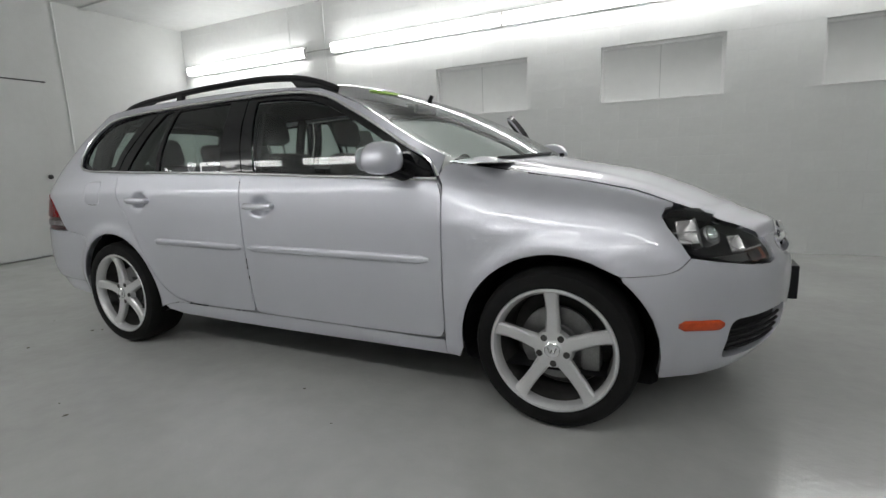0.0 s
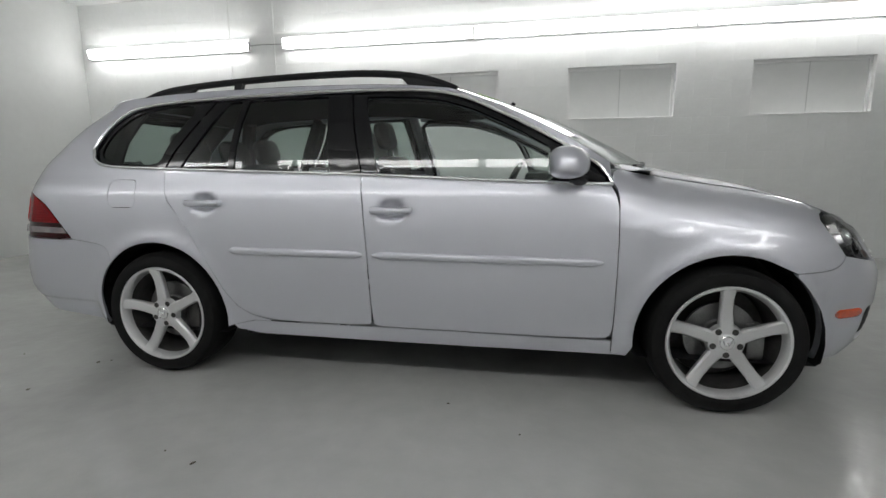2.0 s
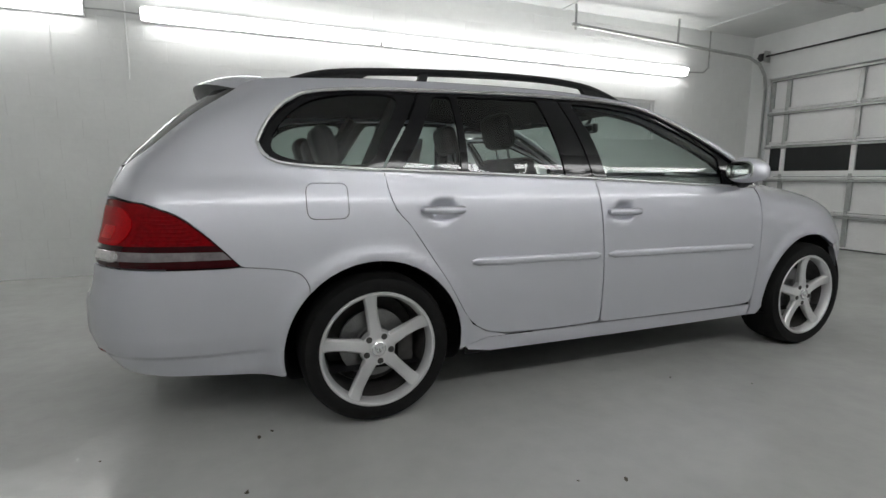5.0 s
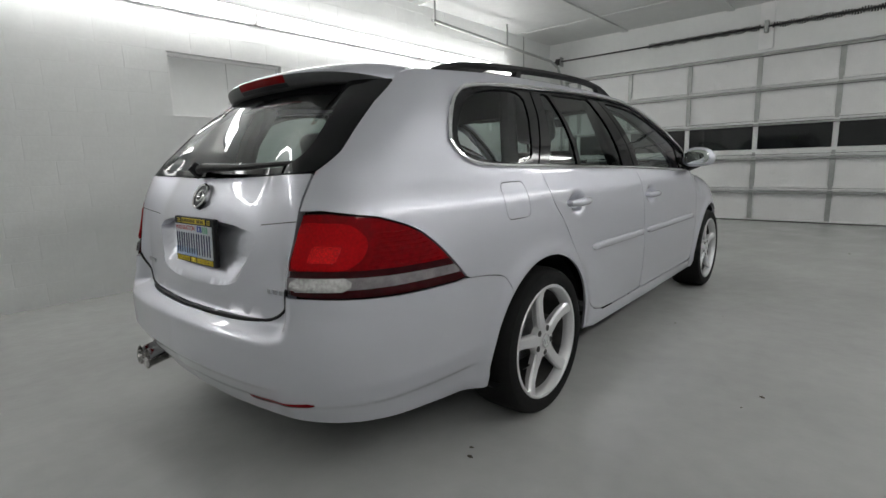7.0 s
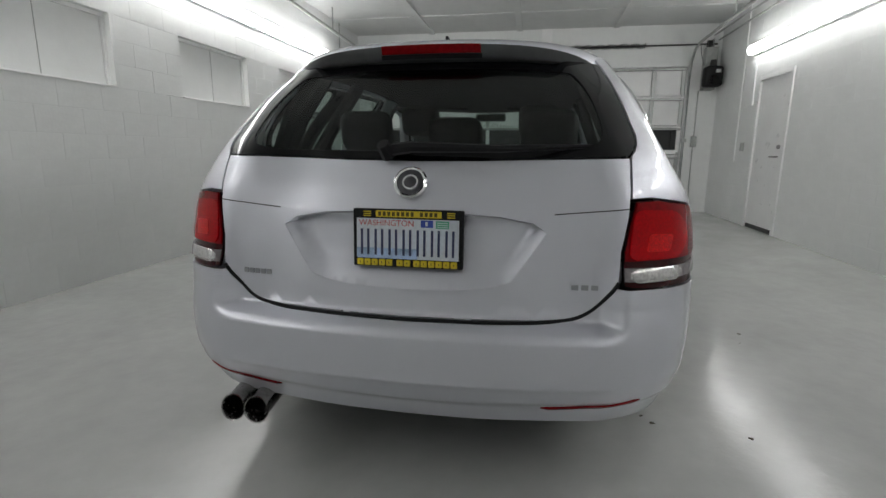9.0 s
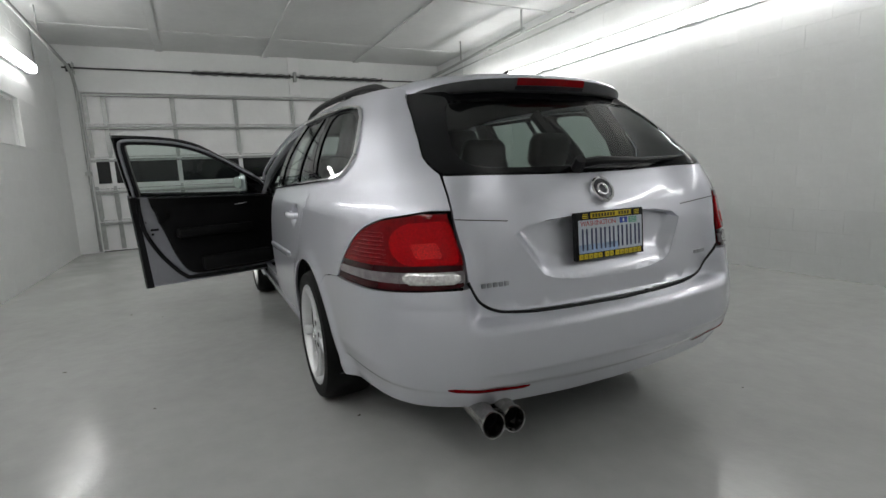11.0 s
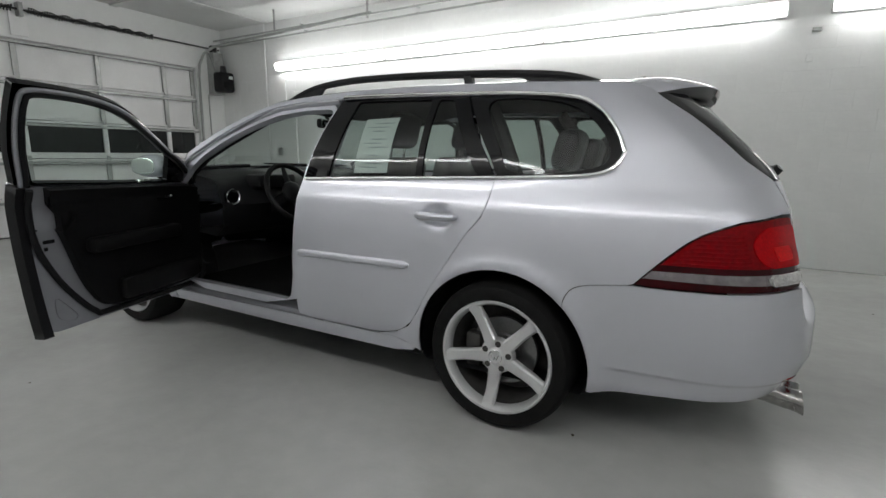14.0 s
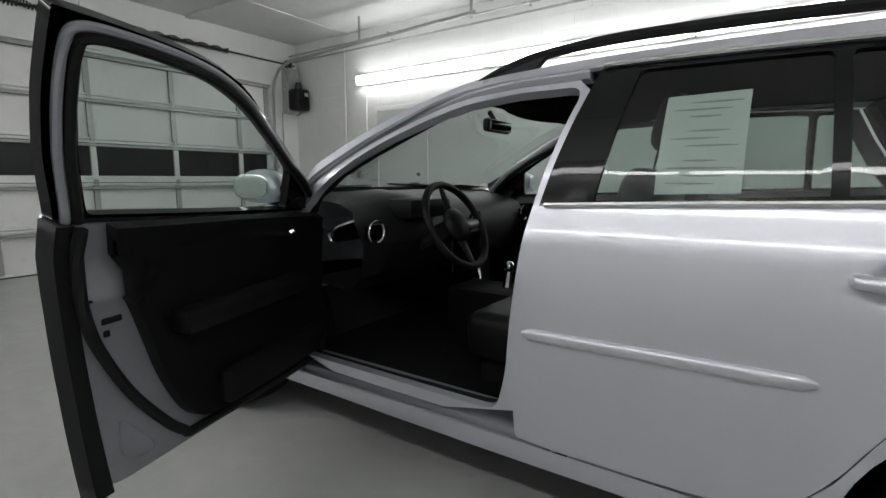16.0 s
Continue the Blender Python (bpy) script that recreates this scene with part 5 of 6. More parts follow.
for y in (0.66, 0.10, -0.10, -0.66):
    bm = bmesh.new()
    add_box(bm, 1.785, 1.80, y - 0.05, y + 0.05, 0.80, 0.86, 0.008)
    v = part("air_vent", bm, GLOSS_BLACK, dash)
    bm = bmesh.new()
    lathe(bm, [(0.040, 0.0), (0.044, 0.004), (0.046, 0.0)], 20, (0, 0, 0))
    part("vent_ring", bm, CHROME, v, smooth=True, M=Matrix.Translation((1.783, y, 0.83)) @ Matrix.Rotation(radians(90), 4, "Z"))
bm = bmesh.new()
add_box(bm, 1.72, 1.86, 0.22, 0.52, 0.87, 0.955, 0.025)
part("instrument_cowl", bm, BLACK, dash, smooth=True)
bm = bmesh.new()
add_box(bm, 1.775, 1.81, -0.13, 0.13, 0.58, 0.78, 0.01)
part("radio_panel", bm, GLOSS_BLACK, dash)
bm = bmesh.new()
add_box(bm, 1.0, 1.82, -0.13, 0.13, 0.28, 0.52, 0.03)
part("centre_console", bm, BLACK, wagon, smooth=True)
bm = bmesh.new()
tube(bm, [(1.55, 0.0, 0.5), (1.54, 0.0, 0.60)], (0.03, 0.018), 10)
bmesh.ops.create_uvsphere(bm, u_segments=12, v_segments=8, radius=0.028, matrix=Matrix.Translation((1.54, 0, 0.62)))
part("gear_lever", bm, CHROME, wagon, "chrome gear lever", smooth=True)
SW = Matrix.Translation((1.60, 0.37, 0.845)) @ Matrix.Rotation(radians(-62), 4, "Y")
bm = bmesh.new()
ring = [(0.185 * math.cos(2 * math.pi * k / 36), 0.185 * math.sin(2 * math.pi * k / 36), 0) for k in range(37)]
tube(bm, ring, 0.016, 10)
wheel_s = part("steering_wheel", bm, CLOTH, wagon, "black leather steering wheel", smooth=True, M=SW)
for a in (0, 180, 90, 270):
    bm = bmesh.new()
    c, s_ = math.cos(radians(a)), math.sin(radians(a))
    if a == 270 or a == 90:
        if a == 90:
            continue
    tube(bm, [(0.05 * c, 0.05 * s_, -0.01), (0.18 * c, 0.18 * s_, 0)], (0.03, 0.014), 8, 0.4)
    part("wheel_spoke", bm, STEEL if a == 270 else BLACK, wheel_s, smooth=True, M=SW)
bm = bmesh.new()
bmesh.ops.create_uvsphere(bm, u_segments=18, v_segments=10, radius=0.075, matrix=Matrix.Diagonal((1, 1, 0.45, 1)))
part("wheel_boss", bm, BLACK, wheel_s, smooth=True, M=SW)
bm = bmesh.new()
add_cyl(bm, (1.62, 0.37, 0.83), (1.85, 0.37, 0.72), 0.045, n=14)
part("steering_column", bm, BLACK, wagon)
bm = bmesh.new()
add_box(bm, 1.60, 1.635, -0.115, 0.115, 1.245, 1.305, 0.016)
im = part("interior_mirror", bm, BLACK, wagon, "black interior mirror", smooth=True)
part("mirror_glass", box_bm(1.594, 1.599, -0.10, 0.10, 1.252, 1.298, 0.002), MIRROR, im)
bm = bmesh.new()
tube(bm, [(1.625, 0, 1.29), (1.66, 0, 1.345)], 0.012, 8)
part("mirror_stalk", bm, BLACK, im)
for sd in (1, -1):
    bm = bmesh.new()
    add_box(bm, 1.30, 1.44, min(sd * 0.14, sd * 0.50), max(sd * 0.14, sd * 0.50), 1.305, 1.318, 0.006, M=None)
    part("sun_visor", bm, CARPET, wagon)


def seat(x, y, w, tilt, top, head=True):
    bm = bmesh.new()
    add_box(bm, x, x + 0.50, y - w / 2, y + w / 2, 0.38, 0.56, 0.05, seg=3)
    ob = part("seat", bm, CLOTH, wagon, "black leather seat", smooth=True)
    M = Matrix.Translation((x + 0.05, y, 0.5)) @ Matrix.Rotation(radians(-tilt), 4, "Y")
    bm = bmesh.new()
    add_box(bm, -0.07, 0.06, -w / 2 + 0.01, w / 2 - 0.01, 0.0, top, 0.05, seg=3)
    part("backrest", bm, CLOTH, ob, smooth=True, M=M)
    if head:
        hs = (0,) if w < 0.7 else (-0.40, 0.0, 0.40)
        for h in hs:
            bm = bmesh.new()
            low = 0.0 if w < 0.7 else 0.055 if h else 0.085
            add_box(bm, -0.055, 0.045, h - 0.12, h + 0.12, top + 0.05 - low, top + 0.235 - low, 0.05, seg=3)
            r = part("headrest", bm, CLOTH, ob, smooth=True, M=M)
            bm = bmesh.new()
            for d in (-0.06, 0.06):
                add_cyl(bm, (0, h + d, top - 0.02), (0, h + d, top + 0.08), 0.006, n=8)
            part("headrest_post", bm, CHROME, ob, M=M)
    part("seat_base", box_bm(x + 0.05, x + 0.45, y - w / 2 + 0.05, y + w / 2 - 0.05, 0.28, 0.40), BLACK, ob)


seat(0.92, 0.36, 0.50, 14, 0.58)
seat(0.92, -0.36, 0.50, 14, 0.58)
seat(0.02, 0.0, 1.28, 16, 0.54)

# papers and stickers on the glass
s0, s1 = sig_at(0.62, 1.15, 1), sig_at(0.80, 1.15, 1)
PL = [(sig_at(0.575, 1.005, 1), 1.005), (sig_at(0.755, 1.0, 1), 1.0), (sig_at(0.755, 1.245, 1), 1.245), (sig_at(0.575, 1.25, 1), 1.25)]
sheet = panel("window_sticker", PL, PAPER, wagon, "white paper price sheet inside the window", gap=0, fold=0, lift=-0.016, step=0.06)
for k in range(12):
    z = 1.225 - k * 0.018
    if k in (3, 7):
        continue
    a, b = sig_at(0.59 + 0.02 * (k % 3), z, 1), sig_at(0.70 + 0.035 * ((k * 7) % 2), z, 1)
    band("print_bar", [(a, z), ((a + b) / 2, z), (b, z)], 0.0028, 0.0006, INK, sheet, base=-0.0152)


def on_screen(a, b):
    return screen_pt(a, b, 0.004)


def sticker_pt(a, b):
    r = b
    t = a * 2 * math.pi
    return on_screen(0.27 + 0.072 * r * math.cos(t), 0.13 + 0.048 * r * math.sin(t))


grid_part("year_sticker", sticker_pt, 24, 3, LIME, wagon, "lime oval sticker")
c = on_screen(0.27, 0.13)
du, dv = (on_screen(0.31, 0.13) - on_screen(0.23, 0.13)), (on_screen(0.27, 0.085) - on_screen(0.27, 0.175))
t_cu = bpy.data.curves.new("year_text", "FONT")
t_cu.body, t_cu.size, t_cu.align_x, t_cu.align_y, t_cu.extrude = "2010", 0.055, "CENTER", "CENTER", 0.0004
ex_, ey_ = du.normalized(), None
nz = ex_.cross(dv).normalized()
ey_ = nz.cross(ex_)
txt = new("year_text", t_cu)
dg = bpy.context.evaluated_depsgraph_get()
me = bpy.data.meshes.new_from_object(txt.evaluated_get(dg))
bpy.data.objects.remove(txt)
for v in me.vertices:
    v.co = c + nz * 0.004 + ex_ * v.co.x + ey_ * v.co.y
me.materials.clear()
me.materials.append(BLACK)
ob = new("year_text", me)
ob.parent = wagon
ob["label"] = "black numerals 2010"

# ==== the garage ====
XB, XF_, YL, YR, ZC = -4.2, 7.05, 3.0, -3.32, 3.12
BH, BL = 0.188, 0.376
NICHES = ((0.20, 1.328), (2.11, 3.238), (3.99, 5.118))
NZ0, NZ1 = 8 * BH, 11 * BH


def slab(name, *a, m=None, kind="structure", label="", bevel=0.0):
    ob = part(name, box_bm(*a, bevel=bevel), m)
    return tagged(ob, label, "", "", kind)


fl = grid_part("floor", lambda a, b: Vector((XB - 0.2 + a * (XF_ - XB + 0.6), YR - 0.2 + b * (YL - YR + 0.4), 0)), 60, 40, EPOXY, None)
tagged(fl, "glossy grey epoxy garage floor with scuffs", "floor", kind="structure")
slab("floor_base", XB - 0.2, XF_ + 0.4, YR - 0.2, YL + 0.2, -0.2, -0.01, m=EPOXY, label="concrete slab under the floor coating")
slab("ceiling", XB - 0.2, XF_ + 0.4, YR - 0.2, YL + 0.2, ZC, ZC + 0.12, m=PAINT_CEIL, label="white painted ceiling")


def block_wall(name, y, out, holes, x_from, x_to, label):
    """A wall of painted blocks: out is the way into the room (+1 or -1 along y)."""
    back = -out
    bm = bmesh.new()
    y0, y1 = y + back * 0.003, y + back * 0.26
    xs = sorted({XB - 0.2, XF_ + 0.2, *[h for hh in holes for h in hh[:2]]})
    for a, b in zip(xs, xs[1:]):
        hole = [h for h in holes if h[0] <= a and b <= h[1]]
        spans = [(0, ZC)] if not hole else [(0, hole[0][2]), (hole[0][3], ZC)]
        for z0, z1 in spans:
            if z1 - z0 > 0.001:
                add_box(bm, a, b, min(y0, y1), max(y0, y1), z0, z1)
    wall = tagged(part(name, bm, PAINT_WHITE), label, "wall", kind="structure")
    joint = 0.001

    def block_verts(x0, x1, z0, z1):
        c = 0.0024
        fr = [(x0, z0), (x1, z0), (x1, z1), (x0, z1)]
        inn = [(x0 + c, z0 + c), (x1 - c, z0 + c), (x1 - c, z1 - c), (x0 + c, z1 - c)]
        return fr, inn
    meshes = {}
    rest_v, rest_f = [], []
    count = 0
    rnd = random.Random(5)
    rows = int(ZC / BH) + 1
    for r in range(rows):
        z0, z1 = r * BH + joint / 2, min((r + 1) * BH - joint / 2, ZC)
        if z1 - z0 < 0.02:
            continue
        x = 2.11 - BL * 20 + (BL / 2 if r % 2 else 0)
        while x < XF_:
            a, b = max(x + joint / 2, XB), min(x + BL - joint / 2, XF_)
            x += BL
            segs = [(a, b)]
            for h in holes:
                if z1 > h[2] + 0.01 and z0 < h[3] - 0.01:
                    segs = [q for s0, s1 in segs for q in ((s0, min(s1, h[0])), (max(s0, h[1]), s1)) if q[1] - q[0] > 0.02]
            for s0, s1 in segs:
                if s1 - s0 < 0.02:
                    continue
                proud = 0.0 + 0.0008 * rnd.random()
                w, hgt = round(s1 - s0, 3), round(z1 - z0, 3)
                fr, inn = block_verts(0, w, 0, hgt)
                vs = [(px, back * 0.0035, pz) for px, pz in fr] + [(px, back * 0.0008, pz) for px, pz in fr] + [(px, 0, pz) for px, pz in inn]
                fs = [(8, 9, 10, 11)] + [(4 + i, 4 + (i + 1) % 4, 8 + (i + 1) % 4, 8 + i) for i in range(4)] + [(i, (i + 1) % 4, 4 + (i + 1) % 4, 4 + i) for i in range(4)]
                if out > 0:
                    fs = [f[::-1] for f in fs]
                if x_from < s0 < x_to and count < 290 and z0 < 2.7:
                    key = (w, hgt)
                    if key not in meshes:
                        me = bpy.data.meshes.new("block")
                        me.from_pydata(vs, [], fs)
                        me.materials.append(BLOCK)
                        meshes[key] = me
                    ob = new("block", meshes[key])
                    ob.location = (s0, y + out * proud, z0)
                    ob.parent = wall
                    count += 1
                else:
                    base = len(rest_v)
                    rest_v.extend((px + s0, py + y + out * proud, pz + z0) for px, py, pz in vs)
                    rest_f.extend(tuple(i + base for i in f) for f in fs)
    if rest_v:
        ob = link("blockwork", rest_v, rest_f, BLOCK, wall, "", False)
        ob["kind"] = "stuff"
    return wall


BLOCK = mat("painted_block", (0.80, 0.81, 0.80), 0.58, var=0.03, scale=2.5, bump=0.0016, bump_scale=38, rough_var=0.1, island=0.012)
niche_holes = [(a, b, NZ0, NZ1) for a, b in NICHES]
wl = block_wall("wall_left", YL, -1, niche_holes, -1.6, 6.2, "white painted block wall with bricked-up window recesses")
wr = block_wall("wall_right", YR, 1, [(4.46, 5.36, 0.0, 2.02)], -3.4, 4.4, "white painted block wall")
for a, b in NICHES:
    n = slab("window_recess", a, b, YL + 0.075, YL + 0.12, NZ0, NZ1, m=PAINT_WHITE, label="boarded-up window recess painted white")
    part("board_joint", box_bm((a + b) / 2 - 0.002, (a + b) / 2 + 0.002, YL + 0.072, YL + 0.076, NZ0 + 0.03, NZ1 - 0.03), GREY_METAL, n)
    bm = bmesh.new()
    add_box(bm, a, b, YL + 0.05, YL + 0.075, NZ1 - 0.03, NZ1, 0.003)
    add_box(bm, b - 0.028, b, YL + 0.05, YL + 0.075, NZ0, NZ1 - 0.031, 0.003)
    add_box(bm, a, a + 0.028, YL + 0.05, YL + 0.075, NZ0, NZ1 - 0.031, 0.003)
    part("frame_bead", bm, DOOR_WHITE, n)
    part("sill", box_bm(a, b, YL - 0.006, YL + 0.075, NZ0 - 0.0, NZ0 + 0.016, 0.004), DOOR_WHITE, n)

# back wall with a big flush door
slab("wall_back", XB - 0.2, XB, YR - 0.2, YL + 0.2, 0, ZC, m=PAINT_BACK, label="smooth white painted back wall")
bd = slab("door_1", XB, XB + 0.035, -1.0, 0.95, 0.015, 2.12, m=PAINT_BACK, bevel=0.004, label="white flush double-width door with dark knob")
part("top_gap", box_bm(XB + 0.001, XB + 0.04, -1.0, 1.0, 2.122, 2.134), DARK_METAL, bd)
bm = bmesh.new()
bmesh.ops.create_uvsphere(bm, u_segments=14, v_segments=10, radius=0.03, matrix=Matrix.Translation((XB + 0.075, 0.86, 0.98)))
add_cyl(bm, (XB + 0.03, 0.86, 0.98), (XB + 0.07, 0.86, 0.98), 0.012, n=10)
part("door_knob", bm, DARK_METAL, bd, smooth=True)
bm = bmesh.new()
tube(bm, [(XB + 0.012, 1.22, ZC - 0.02), (XB + 0.012, 1.22, 1.18)], 0.009, 8)
cd = tagged(part("conduit", bm, PAINT_WHITE), "thin white conduit with switch box on wall", "conduit")
part("switch_box", box_bm(XB, XB + 0.04, 1.17, 1.27, 1.08, 1.18, 0.006), GREY_METAL, cd)

# front wall with the sectional door
DY0, DY1, DH = -2.82, 2.70, 2.48
bm = bmesh.new()
add_box(bm, XF_, XF_ + 0.3, YR - 0.2, DY0, 0, ZC)
add_box(bm, XF_, XF_ + 0.3, DY1, YL + 0.2, 0, ZC)
add_box(bm, XF_, XF_ + 0.3, DY0, DY1, DH - 0.03, ZC)
tagged(part("wall_front", bm, PAINT_WHITE), "white painted wall round the sectional door", "wall", kind="structure")
gd = tagged(new("garage_door"), "white sectional garage door with a dark window row", "garage door")
ROWS = [(k * 0.495, (k + 1) * 0.495) for k in range(5)]
STILES = [DY0 + 0.03, -2.31, -1.36, -0.41, 0.54, 1.49, 2.43, DY1 - 0.03]
XD = XF_ + 0.06
PZ0, PZ1 = 1.072, 1.448
for i, (z0, z1) in enumerate(ROWS):
    sec = part("section", box_bm(XD + 0.03, XD + 0.045, DY0, DY1, z0 + 0.003, z1 - 0.003), DOOR_WHITE, gd, "dark glazed section" if i == 2 else "")
    if i == 2:
        for ya, yb in zip(STILES, STILES[1:]):
            part("pane", box_bm(XD + 0.018, XD + 0.0295, ya + 0.034, yb - 0.034, PZ0, PZ1), NIGHT, sec, "dark glass pane")
        part("rail", box_bm(XD - 0.004, XD + 0.03, DY0, DY1, z0 + 0.003, PZ0 - 0.002, 0.004), DOOR_WHITE, sec)
        part("rail", box_bm(XD - 0.004, XD + 0.03, DY0, DY1, PZ1 + 0.002, z1 - 0.003, 0.004), DOOR_WHITE, sec)
    else:
        part("rail", box_bm(XD - 0.002, XD + 0.03, DY0, DY1, z0 + 0.003, z0 + 0.030, 0.004), DOOR_WHITE, sec)
        part("rail", box_bm(XD - 0.002, XD + 0.03, DY0, DY1, z1 - 0.030, z1 - 0.003, 0.004), DOOR_WHITE, sec)
    # strut across the section: a channel with two flanges
    zs = z1 - 0.045
    part("strut", box_bm(XD - 0.045, XD - 0.005, DY0 + 0.01, DY1 - 0.01, zs - 0.004, zs, 0.001), GREY_METAL, sec)
    part("strut_lip", box_bm(XD - 0.045, XD - 0.040, DY0 + 0.01, DY1 - 0.01, zs - 0.030, zs - 0.0045, 0.001), GREY_METAL, sec)
    part("strut_web", box_bm(XD - 0.008, XD - 0.004, DY0 + 0.01, DY1 - 0.01, zs - 0.034, zs - 0.0045, 0.001), DARK_METAL, sec)
    for y in STILES:
        part("stile", box_bm(XD - 0.003, XD + 0.03, y - 0.031, y + 0.031, PZ0 - 0.0015 if i == 2 else z0 + 0.031, PZ1 + 0.0015 if i == 2 else z1 - 0.031, 0.004), DOOR_WHITE if i == 2 else GREY_METAL, sec)
        part("door_hinge", box_bm(XD - 0.018, XD - 0.0035, y - 0.022, y + 0.022, z1 - 0.018, z1 + 0.040, 0.003), GREY_METAL, sec)
part("bottom_seal", box_bm(XD - 0.01, XD + 0.03, DY0, DY1, 0.0, 0.012), DARK_METAL, gd)
for y in (DY0 + 0.02, DY1 - 0.02):
    s = 1 if y > 0 else -1
    bm = bmesh.new()
    tube(bm, [(XF_ - 0.03, y + s * 0.05, 0.02), (XF_ - 0.03, y + s * 0.05, 2.3), (XF_ - 0.07, y + s * 0.05, 2.50), (XF_ - 0.2, y + s * 0.05, 2.66), (XF_ - 0.45, y + s * 0.05, 2.74), (3.45, y + s * 0.05, 2.86)], 0.022, 8)
    tr_ = tagged(part("door_track", bm, GREY_METAL, smooth=True), "grey steel door track from floor to ceiling", "door track")
    for x in (3.5, 5.2):
        part("track_hanger", box_bm(x - 0.015, x + 0.015, y + s * 0.045, y + s * 0.055, 2.8, ZC), GREY_METAL, tr_)
    part("track_bracket", box_bm(XF_ - 0.05, XF_, y + s * 0.02, y + s * 0.10, 1.2, 1.26), GREY_METAL, tr_)
bm = bmesh.new()
add_cyl(bm, (XF_ - 0.09, YR + 0.10, 2.78), (XF_ - 0.09, YL - 0.14, 2.78), 0.013, n=10)
shaft = tagged(part("torsion_shaft", bm, DARK_METAL), "dark steel torsion shaft with two long springs", "shaft")
for y0, y1 in ((-2.1, -0.55), (-0.40, 1.15)):
    bm = bmesh.new()
    n = 160
    tube(bm, [(XF_ - 0.09 + 0.035 * math.cos(k * 2.2), y0 + (y1 - y0) * k / n, 2.78 + 0.035 * math.sin(k * 2.2)) for k in range(n + 1)], 0.011, 5)
    part("spring", bm, DARK_METAL, shaft, smooth=True)
part("centre_bracket", box_bm(XF_ - 0.13, XF_, -0.50, -0.45, 2.70, 2.86, 0.005), GREY_METAL, shaft)
for y in (YR + 0.22, YL - 0.22):
    bm = bmesh.new()
    lathe(bm, [(0.0, 0.03), (0.06, 0.03), (0.055, 0.0), (0.06, -0.03), (0.0, -0.03)], 20, (XF_ - 0.09, y, 2.78))
    part("cable_drum", bm, DARK_METAL, shaft)
    part("end_bracket", box_bm(XF_ - 0.13, XF_, y - 0.06, y - 0.05, 2.70, 2.86), GREY_METAL, shaft)
tagged(part("header_post", box_bm(XF_ - 0.03, XF_, -0.56, -0.38, DH, ZC, 0.004), DOOR_WHITE), "white post over the garage door", "post", kind="structure")
# opener
op = tagged(part("door_opener", box_bm(6.66, 6.88, -3.27, -3.00, 2.08, 2.40, 0.045, seg=3), BLACK, smooth=True), "black wall-mounted door motor beside the track", "motor")
bm = bmesh.new()
add_cyl(bm, (6.77, -3.13, 2.39), (6.77, -3.13, 2.50), 0.055, 0.04, n=18)
part("motor_drum", bm, DARK_METAL, op, smooth=True)
bm = bmesh.new()
add_cyl(bm, (6.645, -3.12, 2.18), (6.662, -3.12, 2.18), 0.075, n=20)
part("motor_cover", bm, GLOSS_BLACK, op, "round dark cover", smooth=True)
part("motor_bracket", box_bm(6.87, 7.05, -3.22, -3.04, 2.05, 2.72, 0.005), GREY_METAL, op)
part("motor_label", box_bm(6.652, 6.6595, -3.22, -3.15, 2.29, 2.34), PAPER, op)
bm = bmesh.new()
tube(bm, [(6.80, -3.00, 2.42), (6.82, -2.95, 2.60), (6.94, -2.96, 2.78)], 0.007, 6)
part("chain", bm, STEEL, op)
bm = bmesh.new()
tube(bm, [(XF_ - 0.012, -3.02, 2.05), (XF_ - 0.012, -3.02, 1.30), (XF_ - 0.012, -3.02, 0.45), (XF_ - 0.012, -3.05, 0.05)], 0.010, 6)
cb = tagged(part("control_cable", bm, GREY_METAL), "grey cable with a push button box", "cable")
part("push_button", box_bm(XF_ - 0.05, XF_, -3.06, -2.98, 1.12, 1.30, 0.006), GREY_METAL, cb)
# walk door in the right wall
wd = tagged(part("door_2", box_bm(4.50, 5.32, YR - 0.04, YR - 0.005, 0.012, 1.98, 0.004), DOOR_WHITE), "white flush door in a white frame", "door", kind="structure")
bm = bmesh.new()
add_box(bm, 4.44, 4.50, YR - 0.05, YR + 0.018, 0, 2.04, 0.005)
add_box(bm, 5.32, 5.38, YR - 0.05, YR + 0.018, 0, 2.04, 0.005)
add_box(bm, 4.50, 5.32, YR - 0.05, YR + 0.018, 1.98, 2.04, 0.005)
part("door_frame", bm, DOOR_WHITE, wd)
bm = bmesh.new()
tube(bm, [(4.60, YR, 0.98), (4.60, YR + 0.05, 0.98), (4.72, YR + 0.05, 0.98)], 0.010, 8)
part("door_handle", bm, STEEL, wd, smooth=True)
bm = bmesh.new()
add_cyl(bm, (4.60, YR - 0.004, 1.10), (4.60, YR + 0.02, 1.10), 0.025, n=14)
part("lock", bm, STEEL, wd)
part("door_sweep", box_bm(4.55, 5.27, YR - 0.004, YR + 0.012, 0.012, 0.06), DARK_METAL, wd)
# Added slab: the walk door's top placed a second time, no panel.
tagged(part("wall_panel", box_bm(5.52, 5.86, YR + 0.001, YR + 0.02, 1.68, 2.30, 0.004), PAINT_WHITE), "stray white slab for the walk door's top", "panel")
tagged(part("socket", box_bm(5.66, 5.74, YR, YR + 0.03, 1.05, 1.17, 0.005), GREY_METAL), "grey wall socket box", "socket")
bm = bmesh.new()
tube(bm, [(5.95, YR + 0.012, ZC), (5.95, YR + 0.012, 0.9)], 0.011, 8)
tagged(part("conduit", bm, PAINT_WHITE, smooth=True), "white conduit down the wall", "conduit")
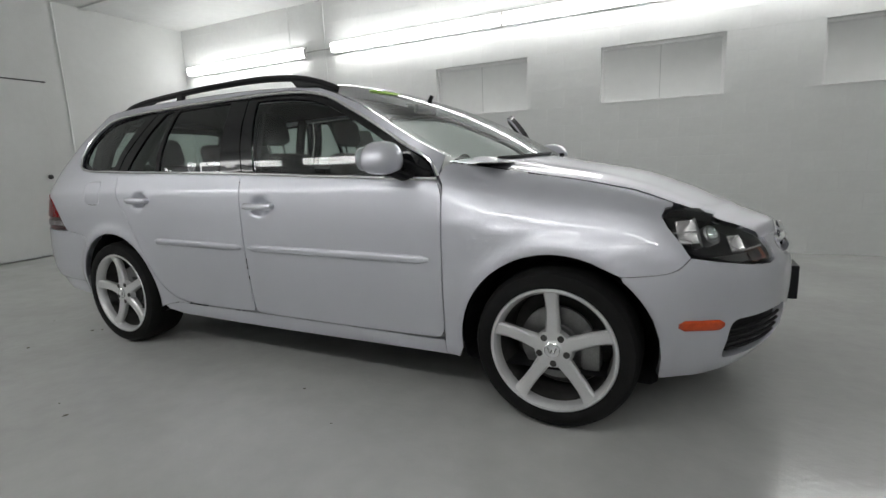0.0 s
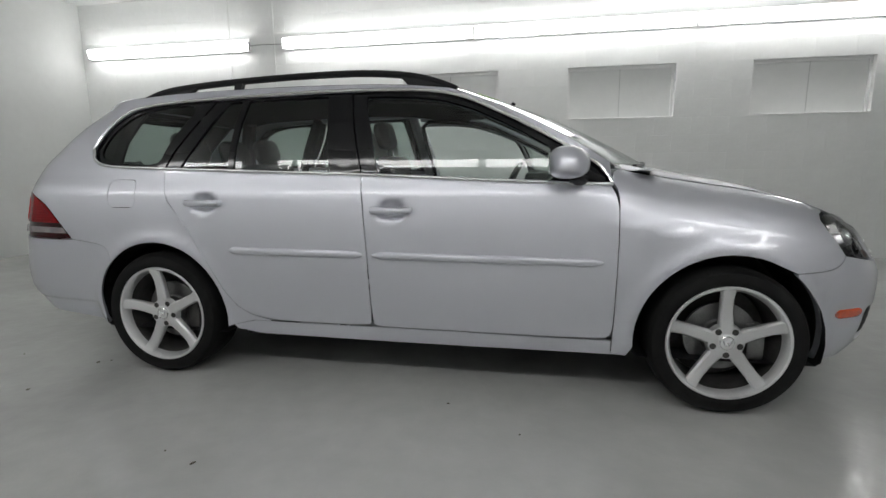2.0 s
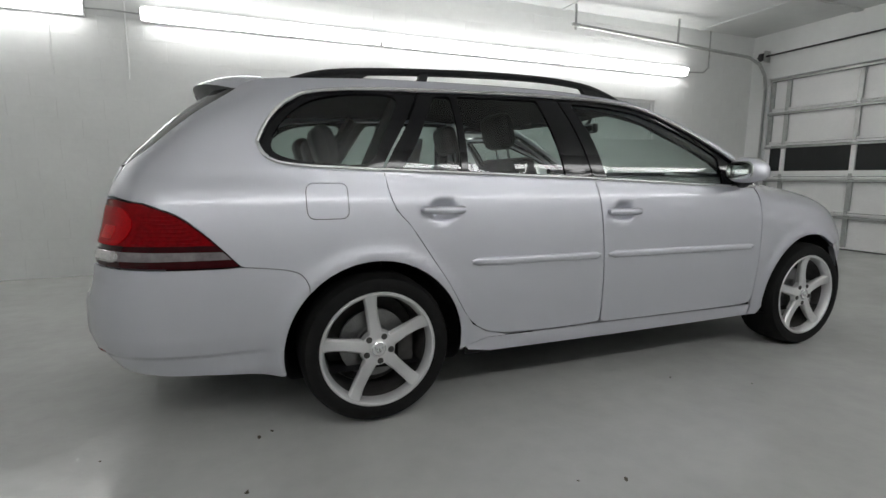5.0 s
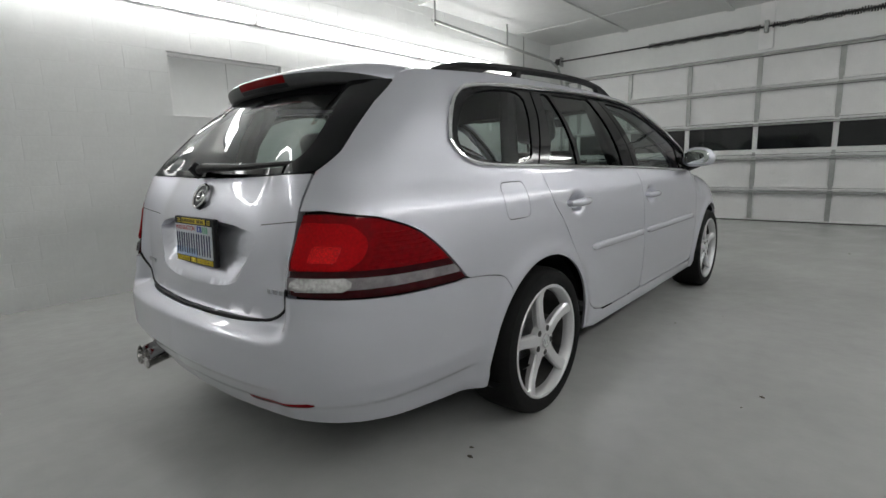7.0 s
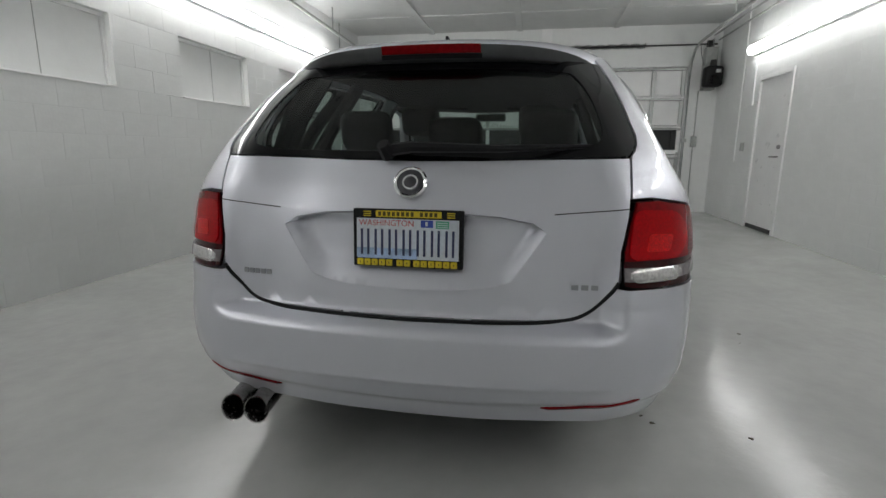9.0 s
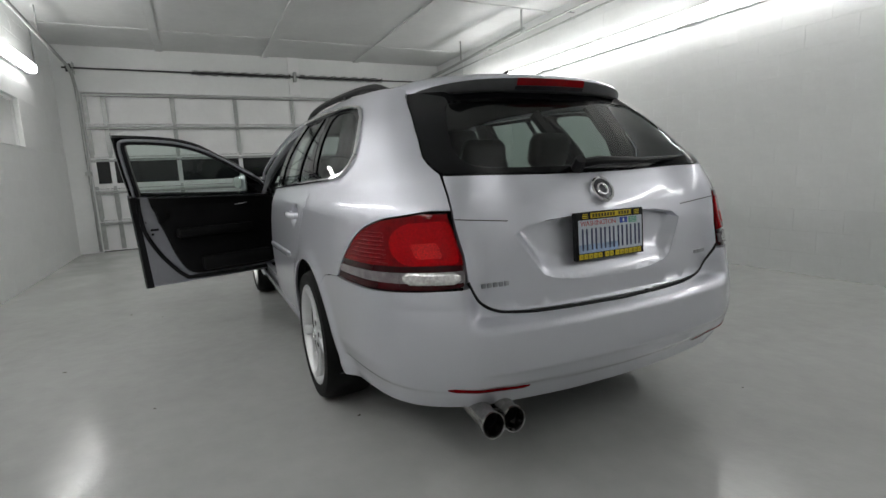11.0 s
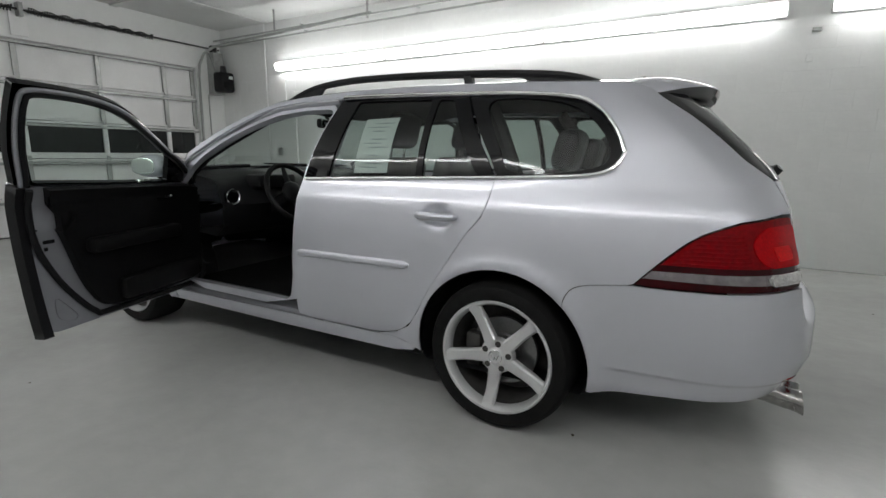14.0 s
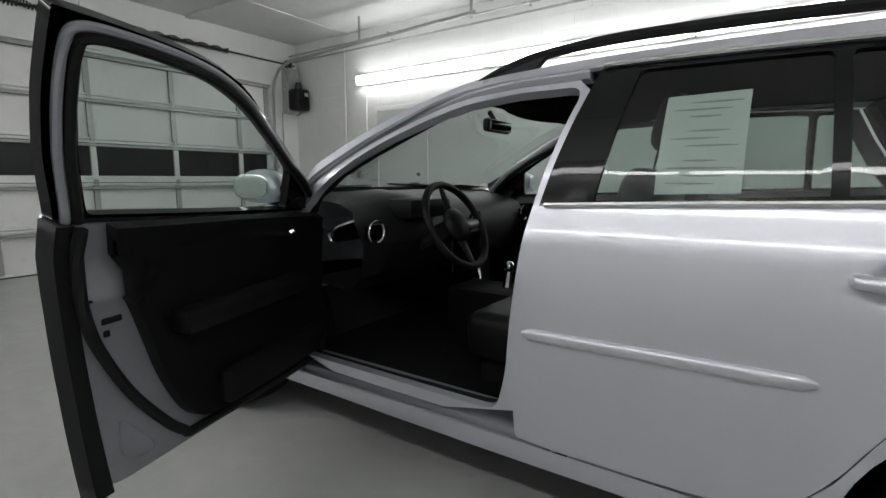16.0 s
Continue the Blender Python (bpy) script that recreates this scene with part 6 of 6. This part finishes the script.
for x, z, w, h in ((-1.34, 2.22, 0.07, 0.03), (-1.30, 1.95, 0.05, 0.07)):
    tagged(part("wall_bracket", box_bm(x, x + w, YR, YR + 0.015, z, z + h, 0.003), GREY_METAL if h < 0.05 else PAINT_WHITE), "small plate fixed to the wall", "plate")
# drains and pipe stubs at the right wall's foot
bm = bmesh.new()
tube(bm, [(-1.27, YR + 0.01, 0.188), (-1.33, YR + 0.015, 0.19), (-1.35, YR + 0.02, 0.10), (-1.37, YR + 0.02, 0.02), (-1.5, YR + 0.02, 0.008), (-2.6, YR + 0.015, 0.006)], 0.0032, 6)
tagged(part("loose_cable", bm, GREY_METAL, smooth=True), "dark cable along the foot of the wall", "cable")
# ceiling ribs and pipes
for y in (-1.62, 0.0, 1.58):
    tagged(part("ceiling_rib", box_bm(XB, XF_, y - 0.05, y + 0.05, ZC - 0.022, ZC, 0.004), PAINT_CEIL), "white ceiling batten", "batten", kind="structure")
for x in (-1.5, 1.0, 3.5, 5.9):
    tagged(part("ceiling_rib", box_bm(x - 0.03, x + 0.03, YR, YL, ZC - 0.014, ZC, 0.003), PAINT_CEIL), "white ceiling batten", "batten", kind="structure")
for y in (YR + 0.06, YR + 0.14):
    bm = bmesh.new()
    tube(bm, [(XF_ - 0.03, y, 2.80 + (y - YR) * 0.9), (2.0, y, 2.84 + (y - YR) * 0.9), (-3.8, y, 2.86 + (y - YR) * 0.9)], 0.013, 8)
    p = tagged(part("pipe", bm, GREY_METAL, smooth=True), "grey pipe along the wall under the ceiling", "pipe")
    for x in (-3, -1, 1, 3, 5):
        part("pipe_clip", box_bm(x - 0.01, x + 0.01, YR, y + 0.012, 2.835 + (y - YR) * 0.9, 2.848 + (y - YR) * 0.9), GREY_METAL, p)
bm = bmesh.new()
tube(bm, [(6.1, YL - 0.012, ZC), (6.1, YL - 0.012, 2.60), (6.0, YL - 0.012, 2.52), (5.64, YL - 0.03, 2.50)], 0.010, 8)
tagged(part("conduit", bm, GREY_METAL, smooth=True), "grey conduit feeding the strip lights", "conduit")
for x in (-1.42, -2.02):
    bm = bmesh.new()
    tube(bm, [(x, YL - 0.012, ZC), (x, YL - 0.012, 2.3), (x, YL - 0.012, 1.9)], 0.009, 8)
    tagged(part("conduit", bm, PAINT_WHITE, smooth=True), "white conduit down the block wall", "conduit")


# strip lights
def strip_light(x0, x1, y, out, zc):
    a, b = min(x0, x1), max(x0, x1)
    ob = part("strip_light", box_bm(a, b, min(y, y - out * 0.05), max(y, y - out * 0.05), zc - 0.064, zc + 0.085, 0.006), DOOR_WHITE)
    tagged(ob, "lit white twin-tube strip light fixed on wall", "strip light", "strip lights along the walls")
    mid = (a + b) / 2
    for p, q in ((a + 0.028, mid - 0.004), (mid + 0.004, b - 0.028)):
        bm = bmesh.new()
        add_box(bm, p, q, min(y, y + out * 0.085), max(y, y + out * 0.085), zc - 0.06, zc + 0.055, 0.03, seg=3)
        for v in bm.verts:
            low = 0.022 * smooth01((zc + 0.03 - v.co.z) / 0.07)
            if v.co.x < a + 0.07:
                v.co.x += low
            elif v.co.x > b - 0.07:
                v.co.x -= low
        part("diffuser", bm, TUBE, ob, "glowing white diffuser", smooth=True)
    for e in (a, b):
        part("end_cap", box_bm(e - 0.006, e + 0.006, min(y, y + out * 0.03), max(y, y + out * 0.03), zc - 0.055, zc + 0.05, 0.003), GREY_METAL, ob, "grey end cap")


for a, b in ((-4.05, -1.73), (-1.285, 1.05), (1.06, 3.40), (3.41, 5.63)):
    strip_light(a, b, YL - 0.05, -1, 2.485)
for a, b in ((5.66, 3.54), (3.53, 1.29), (1.28, -1.06), (-1.39, -3.72)):
    strip_light(a, b, YR + 0.05, 1, 2.42)
bm = bmesh.new()
tube(bm, [(-1.73, YL - 0.07, 2.48), (-1.55, YL - 0.03, 2.50), (-1.285, YL - 0.07, 2.48)], 0.007, 6)
tagged(part("lamp_cable", bm, GREY_METAL), "short grey cable between two strip lights", "cable")

# crumbs on the floor
rnd = random.Random(11)
spots = [(1.447, -0.968), (1.753, -1.166), (-0.482, -1.164), (2.08, 1.63), (-0.39, -0.80), (0.51, -1.49), (0.66, -1.54), (-0.28, 0.77), (0.28, 1.57), (-0.95, -0.80), (2.30, 1.86), (1.08, 2.06), (3.4, -2.0), (4.6, -1.7), (-0.44, -0.83), (-1.7, -1.8)]
for x, y in spots:
    bm = bmesh.new()
    r = rnd.uniform(0.004, 0.009)
    bmesh.ops.create_icosphere(bm, subdivisions=1, radius=r)
    for v in bm.verts:
        v.co = Vector((v.co.x * rnd.uniform(0.6, 1.9), v.co.y * rnd.uniform(0.5, 1.2), max(-0.2 * r, v.co.z * 0.4)))
    ob = part("floor_crumb", bm, DEBRIS)
    ob.location = (x, y, 0.2 * r)
    ob.rotation_euler = (0, 0, rnd.uniform(0, 3))
    tagged(ob, "small dry brown crumb on grey floor", "debris", "crumbs on the floor")
